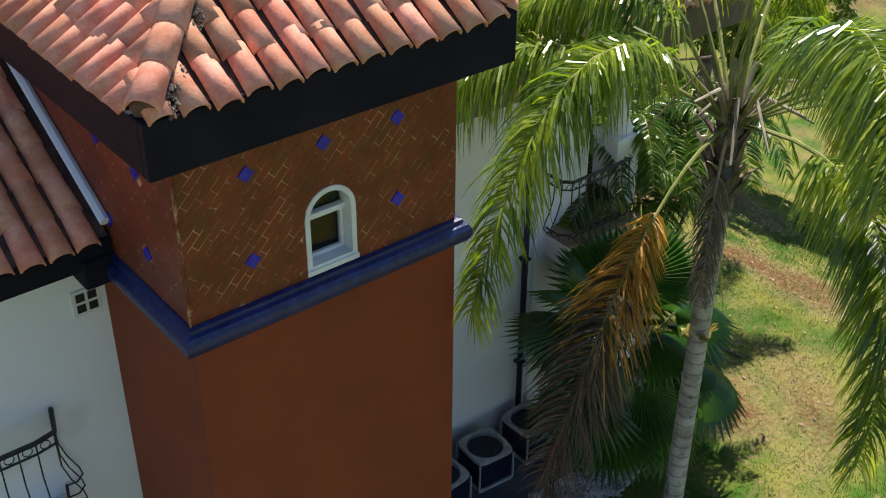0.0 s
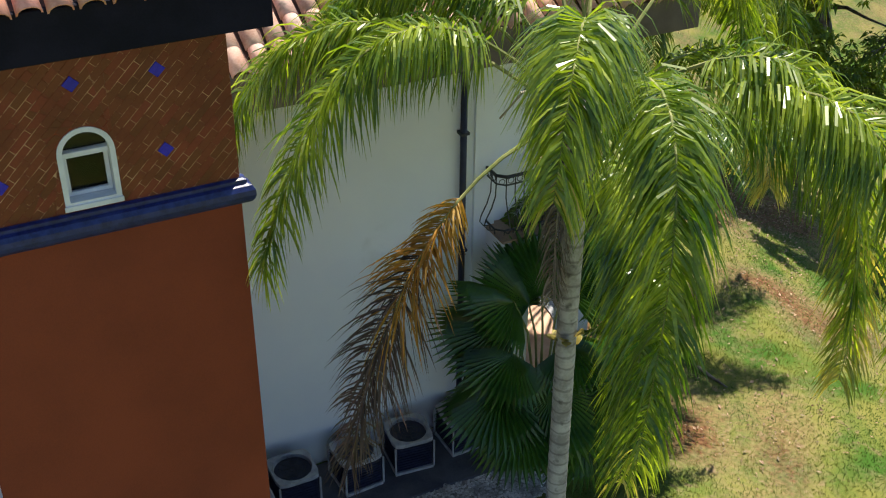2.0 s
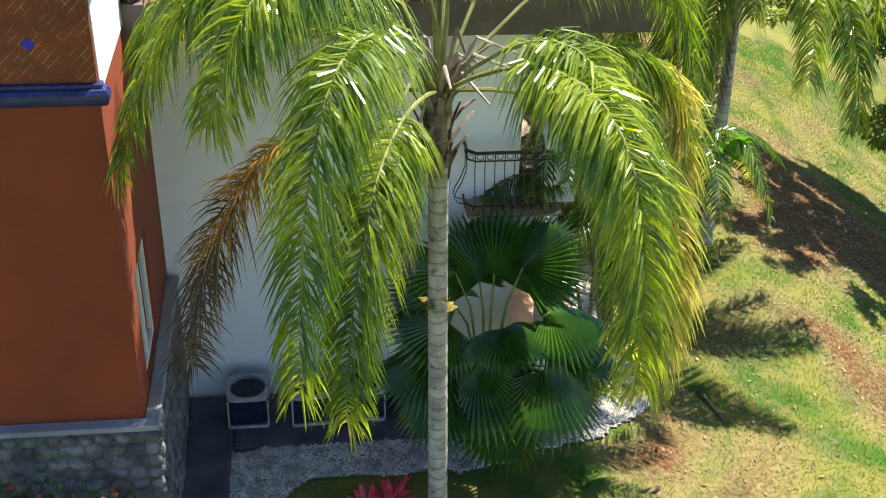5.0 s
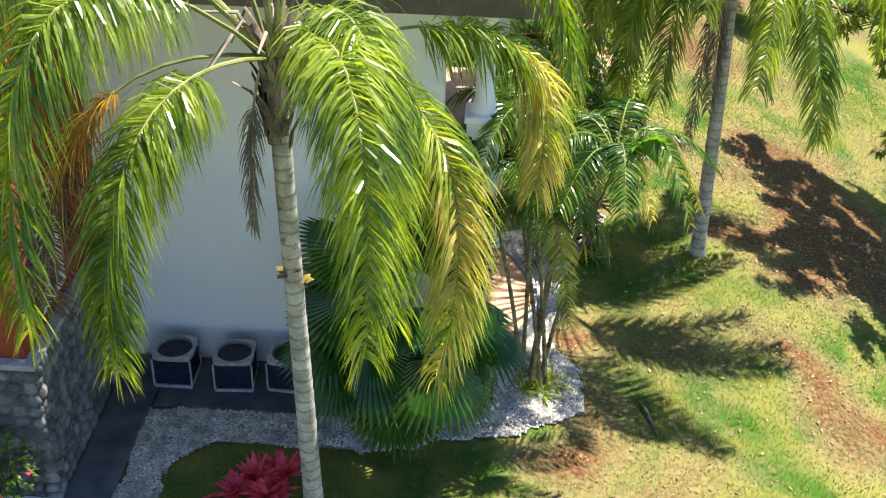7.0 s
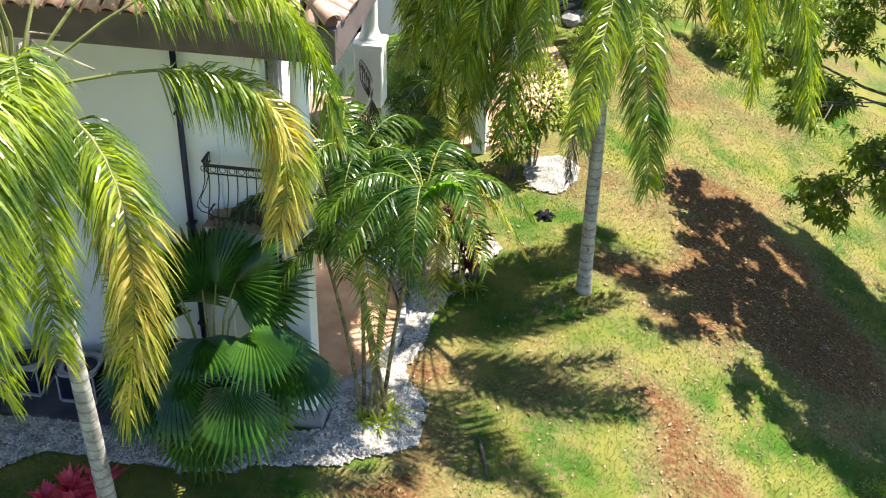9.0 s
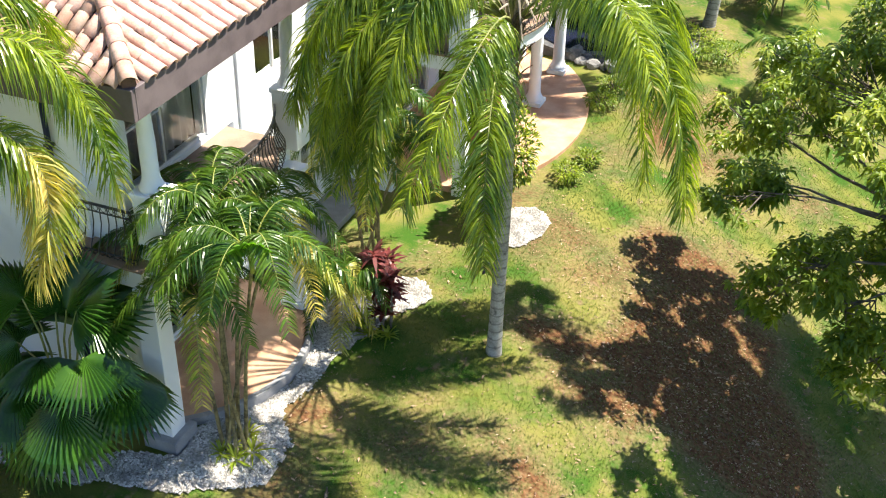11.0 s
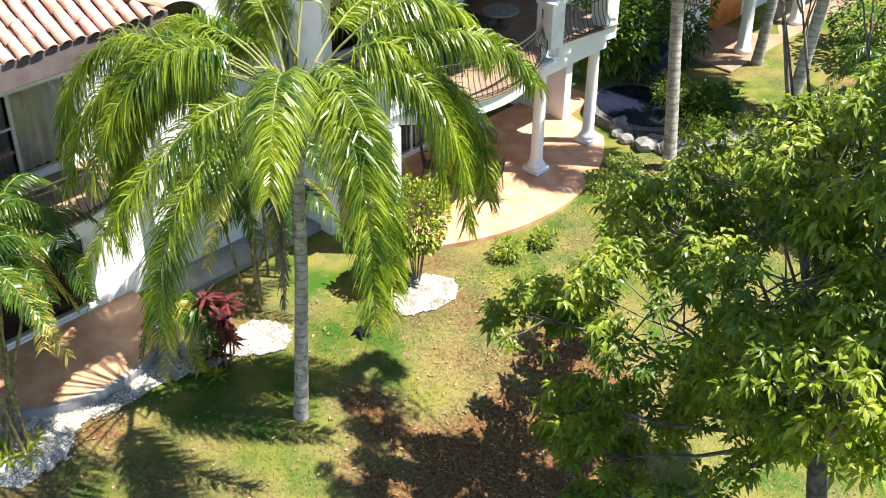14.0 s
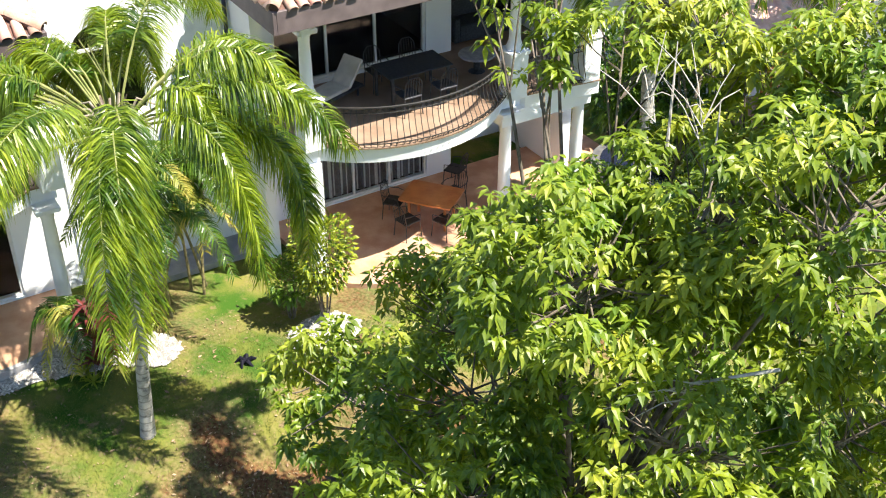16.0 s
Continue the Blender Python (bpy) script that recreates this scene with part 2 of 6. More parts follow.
def glass_material():
    m = bpy.data.materials.new("window_glass")
    m.use_nodes = True
    s = m.node_tree.nodes["Principled BSDF"]
    s.inputs["Base Color"].default_value = (0.9, 0.95, 0.95, 1)
    s.inputs["Roughness"].default_value = 0.03
    s.inputs["Transmission Weight"].default_value = 1.0
    s.inputs["IOR"].default_value = 1.45
    return m


GLASS = glass_material()


# ---- building helpers ----
def mesh_of(name, verts, faces, mat, smooth=False):
    me = bpy.data.meshes.new(name)
    me.from_pydata(verts, [], faces)
    me.materials.append(mat)
    if smooth:
        me.polygons.foreach_set("use_smooth", [True] * len(me.polygons))
    me.update()
    return me


def part(name, bm, mat, parent=None, label="", smooth=False):
    """Links a bmesh as one mesh object under a thing or a part."""
    me = bpy.data.meshes.new(name)
    bmesh.ops.recalc_face_normals(bm, faces=bm.faces)
    bm.to_mesh(me)
    bm.free()
    me.materials.append(mat)
    if smooth:
        me.polygons.foreach_set("use_smooth", [True] * len(me.polygons))
    ob = new(name, me)
    ob.parent = parent
    if label:
        tagged(ob, label)
    return ob


def piece(name, me, parent, m):
    """One more object on a shared mesh."""
    ob = new(name, me)
    ob.parent = parent
    ob.matrix_basis = m
    return ob


def thing(name, label, category, at=(0, 0, 0), group="", kind="", rz=0):
    ob = new(name)
    ob.empty_display_size = 0.2
    ob.matrix_basis = pose(*at, 0, 0, rz)
    return tagged(ob, label, category, group, kind)


def box(bm, x0, x1, y0, y1, z0, z1, bevel=0.0):
    made = bmesh.ops.create_cube(bm, size=1, matrix=Matrix.Translation(((x0 + x1) / 2, (y0 + y1) / 2, (z0 + z1) / 2)) @ Matrix.Diagonal((abs(x1 - x0), abs(y1 - y0), abs(z1 - z0), 1)))
    if bevel:
        edges = {e for v in made["verts"] for e in v.link_edges}
        bmesh.ops.bevel(bm, geom=list(edges), offset=bevel, segments=1, affect="EDGES")
    return bm


def boxed(*a):
    return box(bmesh.new(), *a)


def tube(bm, points, radii, seg=8, cap=True):
    """A round bar along points."""
    points = [Vector(p) for p in points]
    rings = []
    side = None
    for i, p in enumerate(points):
        d = (points[min(i + 1, len(points) - 1)] - points[max(i - 1, 0)]).normalized()
        if side is None:
            side = d.orthogonal().normalized()
        side = (side - d * side.dot(d)).normalized()
        up = d.cross(side)
        r = radii[i] if isinstance(radii, (list, tuple)) else radii
        rings.append([bm.verts.new(p + (side * math.cos(k * math.tau / seg) + up * math.sin(k * math.tau / seg)) * r) for k in range(seg)])
    for a, b in zip(rings, rings[1:]):
        for k in range(seg):
            bm.faces.new((a[k], a[(k + 1) % seg], b[(k + 1) % seg], b[k]))
    if cap:
        bm.faces.new(rings[0][::-1])
        bm.faces.new(rings[-1])
    return bm


def lathe(bm, x, y, profile, seg=20):
    """A turned body: profile of (radius, z)."""
    rings = [[bm.verts.new((x + r * math.cos(k * math.tau / seg), y + r * math.sin(k * math.tau / seg), z)) for k in range(seg)] for r, z in profile]
    for a, b in zip(rings, rings[1:]):
        for k in range(seg):
            bm.faces.new((a[k], a[(k + 1) % seg], b[(k + 1) % seg], b[k]))
    bm.faces.new(rings[0][::-1])
    bm.faces.new(rings[-1])
    return bm


def prism(bm, outline, z0, z1):
    """A slab over an outline in plan."""
    low = [bm.verts.new((x, y, z0)) for x, y in outline]
    top = [bm.verts.new((x, y, z1)) for x, y in outline]
    n = len(outline)
    bm.faces.new(low[::-1])
    bm.faces.new(top)
    for k in range(n):
        bm.faces.new((low[k], low[(k + 1) % n], top[(k + 1) % n], top[k]))
    return bm


def noise2(x, y, s, seed=0.0):
    return noise.noise(Vector((x * s + seed, y * s - seed, seed * 0.7)))


def bezier(p0, p1, p2, t):
    return p0 * (1 - t) ** 2 + p1 * 2 * t * (1 - t) + p2 * t * t


def ground_z(x, y):
    """Height of the ground: level by the house, falling away beyond the palms."""
    d = max(0.0, x - 14.3)
    f = 0.06 * d * d if d < 3.75 else 0.844 + 0.45 * (d - 3.75) if d < 9.5 else 3.43 + 0.12 * (d - 9.5)
    g = -0.12 - 0.1 * min(4.5, max(0, 14 - y)) + 0.03 * max(0, min(14, y - 20)) - f * max(0.35, min(1, 1 - (y - 22) * 0.05))
    k = max(0.0, min(1.0, (x - 11.5) / 2.0))
    if y > 28:
        k = 1
    return g * k + (-0.12) * (1 - k) + 0.05 * noise2(x, y, 0.35) * k


# Bare spots; the rows around (19, 16) also paint in the tree's shade.
WORN_AND_SHADED = ((17.1, 11.5, 0.7, 0.6), (17.7, 10.0, 0.7, 0.6), (16.2, 14.7, 0.7, 0.4), (14.8, 13.3, 0.6, 0.3), (12.5, 8.2, 0.6, 0.5), (12.6, 16.8, 1.0, 0.6), (17.9, 13.8, 0.8, 0.4), (17.5, 19.3, 1.1, 0.8), (15.6, 18.1, 1.2, 0.5), (13.2, 15.4, 0.8, 0.8),
        (14.2, 12.0, 0.7, 0.4), (13.1, 11.2, 0.6, 0.5), (17.1, 23.5, 1.6, 0.5), (15.7, 24.3, 0.8, 0.6), (13.2, 6.6, 0.6, 0.45), (18.1, 25.5, 1.6, 0.5), (18.5, 15.2, 1.3, 0.7), (15.4, 17.2, 0.8, 0.35), (18.8, 17.3, 2.0, 0.9), (18.5, 15.9, 1.3, 0.6), (20.2, 15.0, 1.6, 0.8), (17.3, 16.4, 0.8, 0.4))


def bare(x, y):
    """How bare the lawn is here, 0 to 1: worn most under the big tree, where it also paints in the tree's shade."""
    f = 0.24 + 0.6 * noise2(x, y, 0.4, 3.1) + 0.55 * noise2(x, y, 1.1, 9.0)
    u, v = x + 0.5 * noise2(x, y, 0.9, 6.0), y + 0.5 * noise2(x, y, 0.9, 1.0)
    for px, py, r, much in WORN_AND_SHADED:
        f += much * math.exp(-((u - px) ** 2 + (v - py) ** 2) / (r * r))
    return max(0.0, min(1.0, f))


# ---- ground ----
def spread_lines(a, b, step, far):
    inner = list(np.arange(a, b + 0.01, step))
    out, g = [], step
    lo, hi = [inner[0]], [inner[-1]]
    while lo[-1] > -far:
        g *= 1.35
        lo.append(lo[-1] - g)
    g = step
    while hi[-1] < far:
        g *= 1.35
        hi.append(hi[-1] + g)
    return lo[:0:-1] + inner + hi[1:]


def build_ground():
    xs, ys = spread_lines(5, 26, 0.35, 900), spread_lines(3, 34, 0.35, 900)
    verts = [(x, y, ground_z(x, y)) for y in ys for x in xs]
    n = len(xs)
    faces = [(j * n + i, j * n + i + 1, (j + 1) * n + i + 1, (j + 1) * n + i) for j in range(len(ys) - 1) for i in range(n - 1)]
    me = mesh_of("ground", verts, faces, GRASS, True)
    me.attributes.new("wear_and_shade", "FLOAT", "POINT").data.foreach_set("value", [bare(x, y) for x, y, z in verts])
    tagged(new("ground", me), "patchy green lawn with bare reddish earth sloping away", "lawn", kind="structure")


build_ground()


# ---- house: walls ----
def wall_box(name, label, mat, *b):
    return tagged(part(name, boxed(*b), mat), label, "wall", kind="structure")


def tile_mesh(length, r0, r1, mat):
    """A half-round clay tile: axis along +y, narrow end up-slope."""
    seg, verts, faces = 7, [], []
    for y, r, lift in ((0, r0, 0.012), (length, r1, 0.0)):
        for inset in (0.0, 0.014):
            for k in range(seg + 1):
                a = math.pi * k / seg
                verts.append((-(r - inset) * math.cos(a), y, lift + (r - inset) * math.sin(a) * 0.92))
    n = seg + 1
    for k in range(seg):
        faces.append((k, k + 1, 2 * n + k + 1, 2 * n + k))
        faces.append((n + k, k + n + n * 2, k + 1 + n + n * 2, n + k + 1))
        faces.append((k, n + k, n + k + 1, k + 1))
    return mesh_of("roof_tile", verts, faces, mat, True)


def roof_face(parent, corner_a, corner_b, pitch, inside, depth, me, step, expo, limit=300):
    """Lays tiles up a slope from the eave a-b; inside(u, v) clips; u along the eave, v up the slope."""
    a, b = Vector(corner_a), Vector(corner_b)
    along = (b - a).normalized()
    up = (Vector((0, 0, 1)).cross(along) * math.cos(pitch) + Vector((0, 0, 1)) * math.sin(pitch)).normalized()
    normal = along.cross(up)
    rot = Matrix((along, up, normal)).transposed().to_4x4()
    rng = random.Random(int(a.x * 100 + b.y * 10))
    cols, rows = int((b - a).length / step) + 1, int(depth / expo) + 1
    n = 0
    for r in range(rows):
        for c in range(cols):
            u, v = (c + 0.5) * step, r * expo - 0.06
            if inside(u, v + expo * 0.5) and n < limit:
                m = Matrix.Translation(a + along * (u + rng.uniform(-0.012, 0.012)) + up * (v + rng.uniform(-0.02, 0.02)) + normal * 0.012) @ rot @ pose(0, 0, 0, 3.4 + rng.uniform(-0.9, 0.9), 0, rng.uniform(-1.8, 1.8))
                piece("roof_tile", me, parent, m)
                n += 1


def hip_roof(name, label, x0, x1, y0, y1, z, pitch, fascia_mat, tile_mat, fascia_h, faces="SEWN", step=0.24, expo=0.34, trim=0.0):
    """A hipped tile roof over an eave rectangle, with its deck, fascia and soffit."""
    top = thing(name, label, "roof", kind="structure")
    half = min(x1 - x0, y1 - y0) / 2
    rise = half * math.tan(pitch)
    if x1 - x0 >= y1 - y0:
        ra, rb = (x0 + half, (y0 + y1) / 2), (x1 - half, (y0 + y1) / 2)
    else:
        ra, rb = ((x0 + x1) / 2, y0 + half), ((x0 + x1) / 2, y1 - half)
    bm = bmesh.new()
    e = [bm.verts.new(p) for p in ((x0, y0, z), (x1, y0, z), (x1, y1, z), (x0, y1, z))]
    r = [bm.verts.new((*ra, z + rise)), bm.verts.new((*rb, z + rise + 0.0001))]
    if x1 - x0 >= y1 - y0:
        for f in ((e[0], e[1], r[1], r[0]), (e[1], e[2], r[1]), (e[2], e[3], r[0], r[1]), (e[3], e[0], r[0])):
            bm.faces.new(f)
    else:
        for f in ((e[0], e[1], r[0]), (e[1], e[2], r[1], r[0]), (e[2], e[3], r[1]), (e[3], e[0], r[0], r[1])):
            bm.faces.new(f)
    bm.faces.new(e[::-1])
    part("roof_deck", bm, MORTAR, top)
    t = 0.05
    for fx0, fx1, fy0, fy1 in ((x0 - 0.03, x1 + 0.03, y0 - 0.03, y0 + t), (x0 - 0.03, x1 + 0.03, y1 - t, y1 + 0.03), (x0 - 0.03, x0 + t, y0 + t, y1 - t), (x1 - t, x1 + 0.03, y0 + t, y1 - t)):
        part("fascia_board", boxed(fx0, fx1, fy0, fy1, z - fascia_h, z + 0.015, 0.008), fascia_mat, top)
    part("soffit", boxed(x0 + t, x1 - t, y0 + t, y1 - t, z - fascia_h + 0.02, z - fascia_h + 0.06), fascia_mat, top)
    me = tile_mesh(expo + 0.07, step * 0.43, step * 0.36, tile_mat)
    sl = math.cos(pitch)
    L, W = x1 - x0, y1 - y0

    def clip(length):
        return lambda u, v: v * sl < half and u > v * sl + 0.02 and u < length - v * sl - 0.02
    if "S" in faces:
        roof_face(top, (x0, y0, z), (x1, y0, z), pitch, clip(L), half / sl, me, step, expo)
    if "E" in faces:
        roof_face(top, (x1, y0, z), (x1, y1, z), pitch, clip(W), half / sl, me, step, expo)
    if "N" in faces:
        roof_face(top, (x1, y1, z), (x0, y1, z), pitch, clip(L), half / sl, me, step, expo)
    if "W" in faces:
        roof_face(top, (x0, y1, z), (x0, y0, z), pitch, clip(W), half / sl, me, step, expo)
    # ridge caps up the hips
    cap = tile_mesh(0.46, 0.125, 0.105, tile_mat)
    ends = (((x0, y0), ra), ((x1, y0), rb if L >= W else ra), ((x1, y1), rb), ((x0, y1), ra if L >= W else rb))
    for (cx, cy), (rx, ry) in ends:
        a, b = Vector((cx, cy, z + 0.05)), Vector((rx, ry, z + rise + 0.05))
        d = (b - a).normalized()
        side = d.cross(Vector((0, 0, 1))).normalized()
        rot = Matrix((side, d, side.cross(d))).transposed().to_4x4()
        bed = bmesh.new()
        tube(bed, [a + d * 0.05, b], [0.1, 0.1], 8)
        part("mortar_bed", bed, MORTAR, top)
        k = 0.0
        while k < (b - a).length - 0.2:
            piece("ridge_tile", cap, top, Matrix.Translation(a + d * k + Vector((0, 0, 0.035))) @ rot @ pose(0, 0, 0, 1.5, 0, 0))
            k += 0.36
    return top


# tower
TX0, TX1, TY0, TY1 = 3.03, 5.6, 6.78, 9.9
SILL = (4.08, 4.56, 6.70, 7.42)


def arch_outline(x0, x1, z0, z1, n=10):
    r = (x1 - x0) / 2
    return [(x1, z0)] + [((x0 + x1) / 2 + r * math.cos(math.pi * k / n), z1 - r + r * math.sin(math.pi * k / n)) for k in range(n + 1)] + [(x0, z0)]


def tower_walls():
    top = thing("tower", "square rust-brown stucco tower with tiled upper storey", "tower", kind="structure")
    x0, x1, z0, z1 = SILL
    t = 0.22
    bm = bmesh.new()
    box(bm, TX0, TX1, TY0, TY0 + t, -0.3, z0)
    box(bm, TX0, x0, TY0, TY0 + t, z0, 8.3)
    box(bm, x1, TX1, TY0, TY0 + t, z0, 8.3)
    arch = arch_outline(x0, x1, z0, z1)[1:-1]
    outline = [(x0, 8.3), (x0, arch[-1][1])] + arch[::-1][1:] + [(x1, 8.3)]
    lo = [bm.verts.new((x, TY0, z)) for x, z in outline]
    hi = [bm.verts.new((x, TY0 + t, z)) for x, z in outline]
    bm.faces.new(lo)
    bm.faces.new(hi[::-1])
    for k in range(len(outline)):
        n = (k + 1) % len(outline)
        bm.faces.new((lo[k], hi[k], hi[n], lo[n]))
    part("wall_south", bm, RUST, top)
    part("wall_west", boxed(TX0, TX0 + t, TY0 + t, TY1, -0.3, 8.3), RUST, top)
    part("wall_north", boxed(TX0 + t, TX1 - t, TY1 - t, TY1, -0.3, 8.3), RUST, top)
    bm = bmesh.new()
    wy0, wy1, wz0, wz1 = 7.35, 8.5, 2.3, 3.9
    box(bm, TX1 - t, TX1, TY0 + t, wy0, -0.3, 8.3)
    box(bm, TX1 - t, TX1, wy1, TY1, -0.3, 8.3)
    box(bm, TX1 - t, TX1, wy0, wy1, -0.3, wz0)
    box(bm, TX1 - t, TX1, wy0, wy1, wz1, 8.3)
    part("wall_east", bm, RUST, top)
    return top


TOWER = tower_walls()


def window_unit(name, label, axis, plane, a0, a1, z0, z1, panes, inward, frame_w=0.05, mat=ALU, curtain=False):
    """A framed window in a wall plane. axis 'y': faces along y, runs along x; axis 'x': runs along y. inward: +1 or -1."""
    top = thing(name, label, "window", kind="structure")

    def slab(u0, u1, w0, w1, d0, d1, bevel=0.004):
        lo, hi = sorted((plane + inward * d0, plane + inward * d1))
        return boxed(u0, u1, lo, hi, w0, w1, bevel) if axis == "y" else boxed(lo, hi, u0, u1, w0, w1, bevel)
    for u0, u1, w0, w1 in ((a0, a1, z1 - frame_w, z1), (a0, a1, z0, z0 + frame_w), (a0, a0 + frame_w, z0 + frame_w, z1 - frame_w), (a1 - frame_w, a1, z0 + frame_w, z1 - frame_w)):
        part("window_frame", slab(u0, u1, w0, w1, 0.04, 0.12), mat, top)
    w = (a1 - a0 - 2 * frame_w) / panes
    for k in range(panes):
        u = a0 + frame_w + k * w
        p = part("pane", slab(u, u + w, z0 + frame_w, z1 - frame_w, 0.075, 0.083, 0), GLASS, top)
        p.visible_shadow = False
        if k:
            part("mullion", slab(u - 0.03, u + 0.03, z0 + frame_w, z1 - frame_w, 0.045, 0.11), mat, top)
    return top


def arched_window():
    top = thing("window_1", "small white arched window with a lower sliding pane", "window", kind="structure")
    x0, x1, z0, z1 = SILL
    bm = bmesh.new()
    out, inn = arch_outline(x0, x1, z0, z1, 14), arch_outline(x0 + 0.045, x1 - 0.045, z0 + 0.045, z1 - 0.045, 14)
    y0, y1 = TY0 - 0.014, TY0 + 0.17
    rings = [[bm.verts.new((x, y, z)) for x, z in o] for o, y in ((out, y0), (inn, y0), (inn, y1), (out, y1))]
    n = len(out)
    for a, b in zip(rings, rings[1:] + rings[:1]):
        for k in range(n):
            bm.faces.new((a[k], a[(k + 1) % n], b[(k + 1) % n], b[k]))
    part("window_frame", bm, ALU, top)
    part("rail", boxed(x0 + 0.045, x1 - 0.045, TY0 + 0.07, TY0 + 0.15, 7.12, 7.17, 0.004), ALU, top)
    bm = bmesh.new()
    for a, b in ((x0 + 0.05, x0 + 0.085), (x1 - 0.085, x1 - 0.05)):
        box(bm, a, b, TY0 + 0.1, TY0 + 0.14, z0 + 0.05, 7.12)
    box(bm, x0 + 0.085, x1 - 0.085, TY0 + 0.1, TY0 + 0.14, z0 + 0.05, z0 + 0.085)
    part("sash", bm, ALU, top)
    bm = bmesh.new()
    vs = [bm.verts.new((x, TY0 + 0.125, z)) for x, z in inn]
    bm.faces.new(vs)
    p = part("pane", bm, GLASS, top)
    p.visible_shadow = False
    part("window_sill", boxed(x0 - 0.01, x1 + 0.01, TY0 - 0.03, TY0 - 0.015, z0 - 0.03, z0 + 0.02, 0.004), ALU, top)


arched_window()


def tower_trim():
    top = thing("band_course", "dark blue glazed moulding round the tower", "moulding", kind="structure")
    prof = [(0.03, 6.41), (0.075, 6.42), (0.10, 6.455), (0.115, 6.50), (0.11, 6.55), (0.085, 6.59), (0.05, 6.605), (0.05, 6.64), (0.02, 6.65)]
    runs = (((TX0, TY0), (TX1, TY0), (0, -1), (-1, 1)), ((TX0, TY1), (TX0, TY0), (-1, 0), (0, 1)), ((TX1, TY0), (TX1, TY0 + 0.06), (1, 0), (1, 0)))
    for (ax, ay), (bx, by), (nx, ny), (m0, m1) in runs:
        bm = bmesh.new()
        dx, dy = (bx - ax), (by - ay)
        ln = math.hypot(dx, dy)
        dx, dy = dx / ln, dy / ln
        rings = []
        for d, z in prof + [(0.0, 6.65), (0.0, 6.41)]:
            e0 = -d if m0 else 0
            e1 = d if m1 else 0
            if (m0, m1) == (1, 0):
                e0, e1 = -d, 0
            rings.append((bm.verts.new((ax + nx * d + dx * e0, ay + ny * d + dy * e0, z)), bm.verts.new((bx + nx * d + dx * e1, by + ny * d + dy * e1, z))))
        for k in range(len(rings)):
            a, b = rings[k], rings[(k + 1) % len(rings)]
            bm.faces.new((a[0], a[1], b[1], b[0]))
        part("moulding", bm, BLUE, top)
    part("gutter_end", boxed(2.72, 2.99, 8.02, 8.36, 6.42, 6.7, 0.02), FASCIA, TOWER)
    part("corner_bead", tube(bmesh.new(), [(TX0 - 0.008, TY0 - 0.008, 6.64), (TX0 - 0.008, TY0 - 0.008, 8.1)], 0.012, 6), GROUT, TOWER)


tower_trim()
# A thin white panel over the upper east face.
part("pale_facing", boxed(TX1, TX1 + 0.012, TY0 + 0.07, 9.9, 6.5, 8.15), WHITE, TOWER, "thin pale panel on the tower side")
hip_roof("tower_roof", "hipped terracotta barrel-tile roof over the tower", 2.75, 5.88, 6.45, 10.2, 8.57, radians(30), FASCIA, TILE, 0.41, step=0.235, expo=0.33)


def hip_lichen():
    """Crumbs of dark lichen and moss caught beside the tower's hip tiles."""
    rng = random.Random(15)
    verts, faces = [], []
    for k in range(420):
        f = rng.uniform(0.02, 0.62)
        if math.sin(f * 19) < -0.55:
            continue
        w = rng.uniform(0.09, 0.19)
        x, y, z = 2.75 + 1.565 * f + w * 0.7, 6.45 + 1.565 * f - w * 0.7, 8.57 + 0.9036 * f - w * 0.4 + rng.uniform(0.06, 0.12)
        r, n = rng.uniform(0.008, 0.022), len(verts)
        verts += [(x + r, y, z), (x, y + r, z), (x - r, y, z), (x, y - r, z), (x, y, z + r), (x, y, z - r)]
        faces += [(n + a, n + (a + 1) % 4, n + 4) for a in range(4)] + [(n + (a + 1) % 4, n + a, n + 5) for a in range(4)]
    tagged(new("lichen", mesh_of("lichen", verts, faces, LICHEN)), "dark lichen crumbs beside the hip tiles", "lichen", kind="stuff")


hip_lichen()

# wing beside the tower
wall_box("wall_wing", "white stucco wall beside the tower", WHITE, -2, TX0 - 0.002, 8.45, 8.7, -0.3, 6.68)
wall_box("wall_wing_far", "white stucco outer wall", WHITE, -2, -1.75, 8.7, 12, -0.3, 6.5)
# long wall of the near block, its fin and the veranda wall
wall_box("wall_south", "white stucco wall with damp stains at the foot", WHITE, TX1 - 0.001, 10.65, 10.0, 10.25, -0.3, 6.3)
wall_box("wall_pilaster", "white stucco pilaster beside the downpipe", WHITE, 9.66, 9.98, 9.94, 10.0, -0.2, 6.26)


def wall_with_openings(name, label, x, thick, y0, y1, z0, z1, holes):
    """A wall along y with rectangular openings (ya, yb, za, zb), which share no column."""
    bm = bmesh.new()
    y = y0
    for ya, yb, za, zb in sorted(holes):
        box(bm, x - thick, x, y, ya, z0, z1)
        for a, b in ((z0, za), (zb, z1)):
            if b - a > 0.01:
                box(bm, x - thick, x, ya, yb, a, b)
        y = yb
    box(bm, x - thick, x, y, y1, z0, z1)
    return tagged(part(name, bm, WHITE), label, "wall", kind="structure")


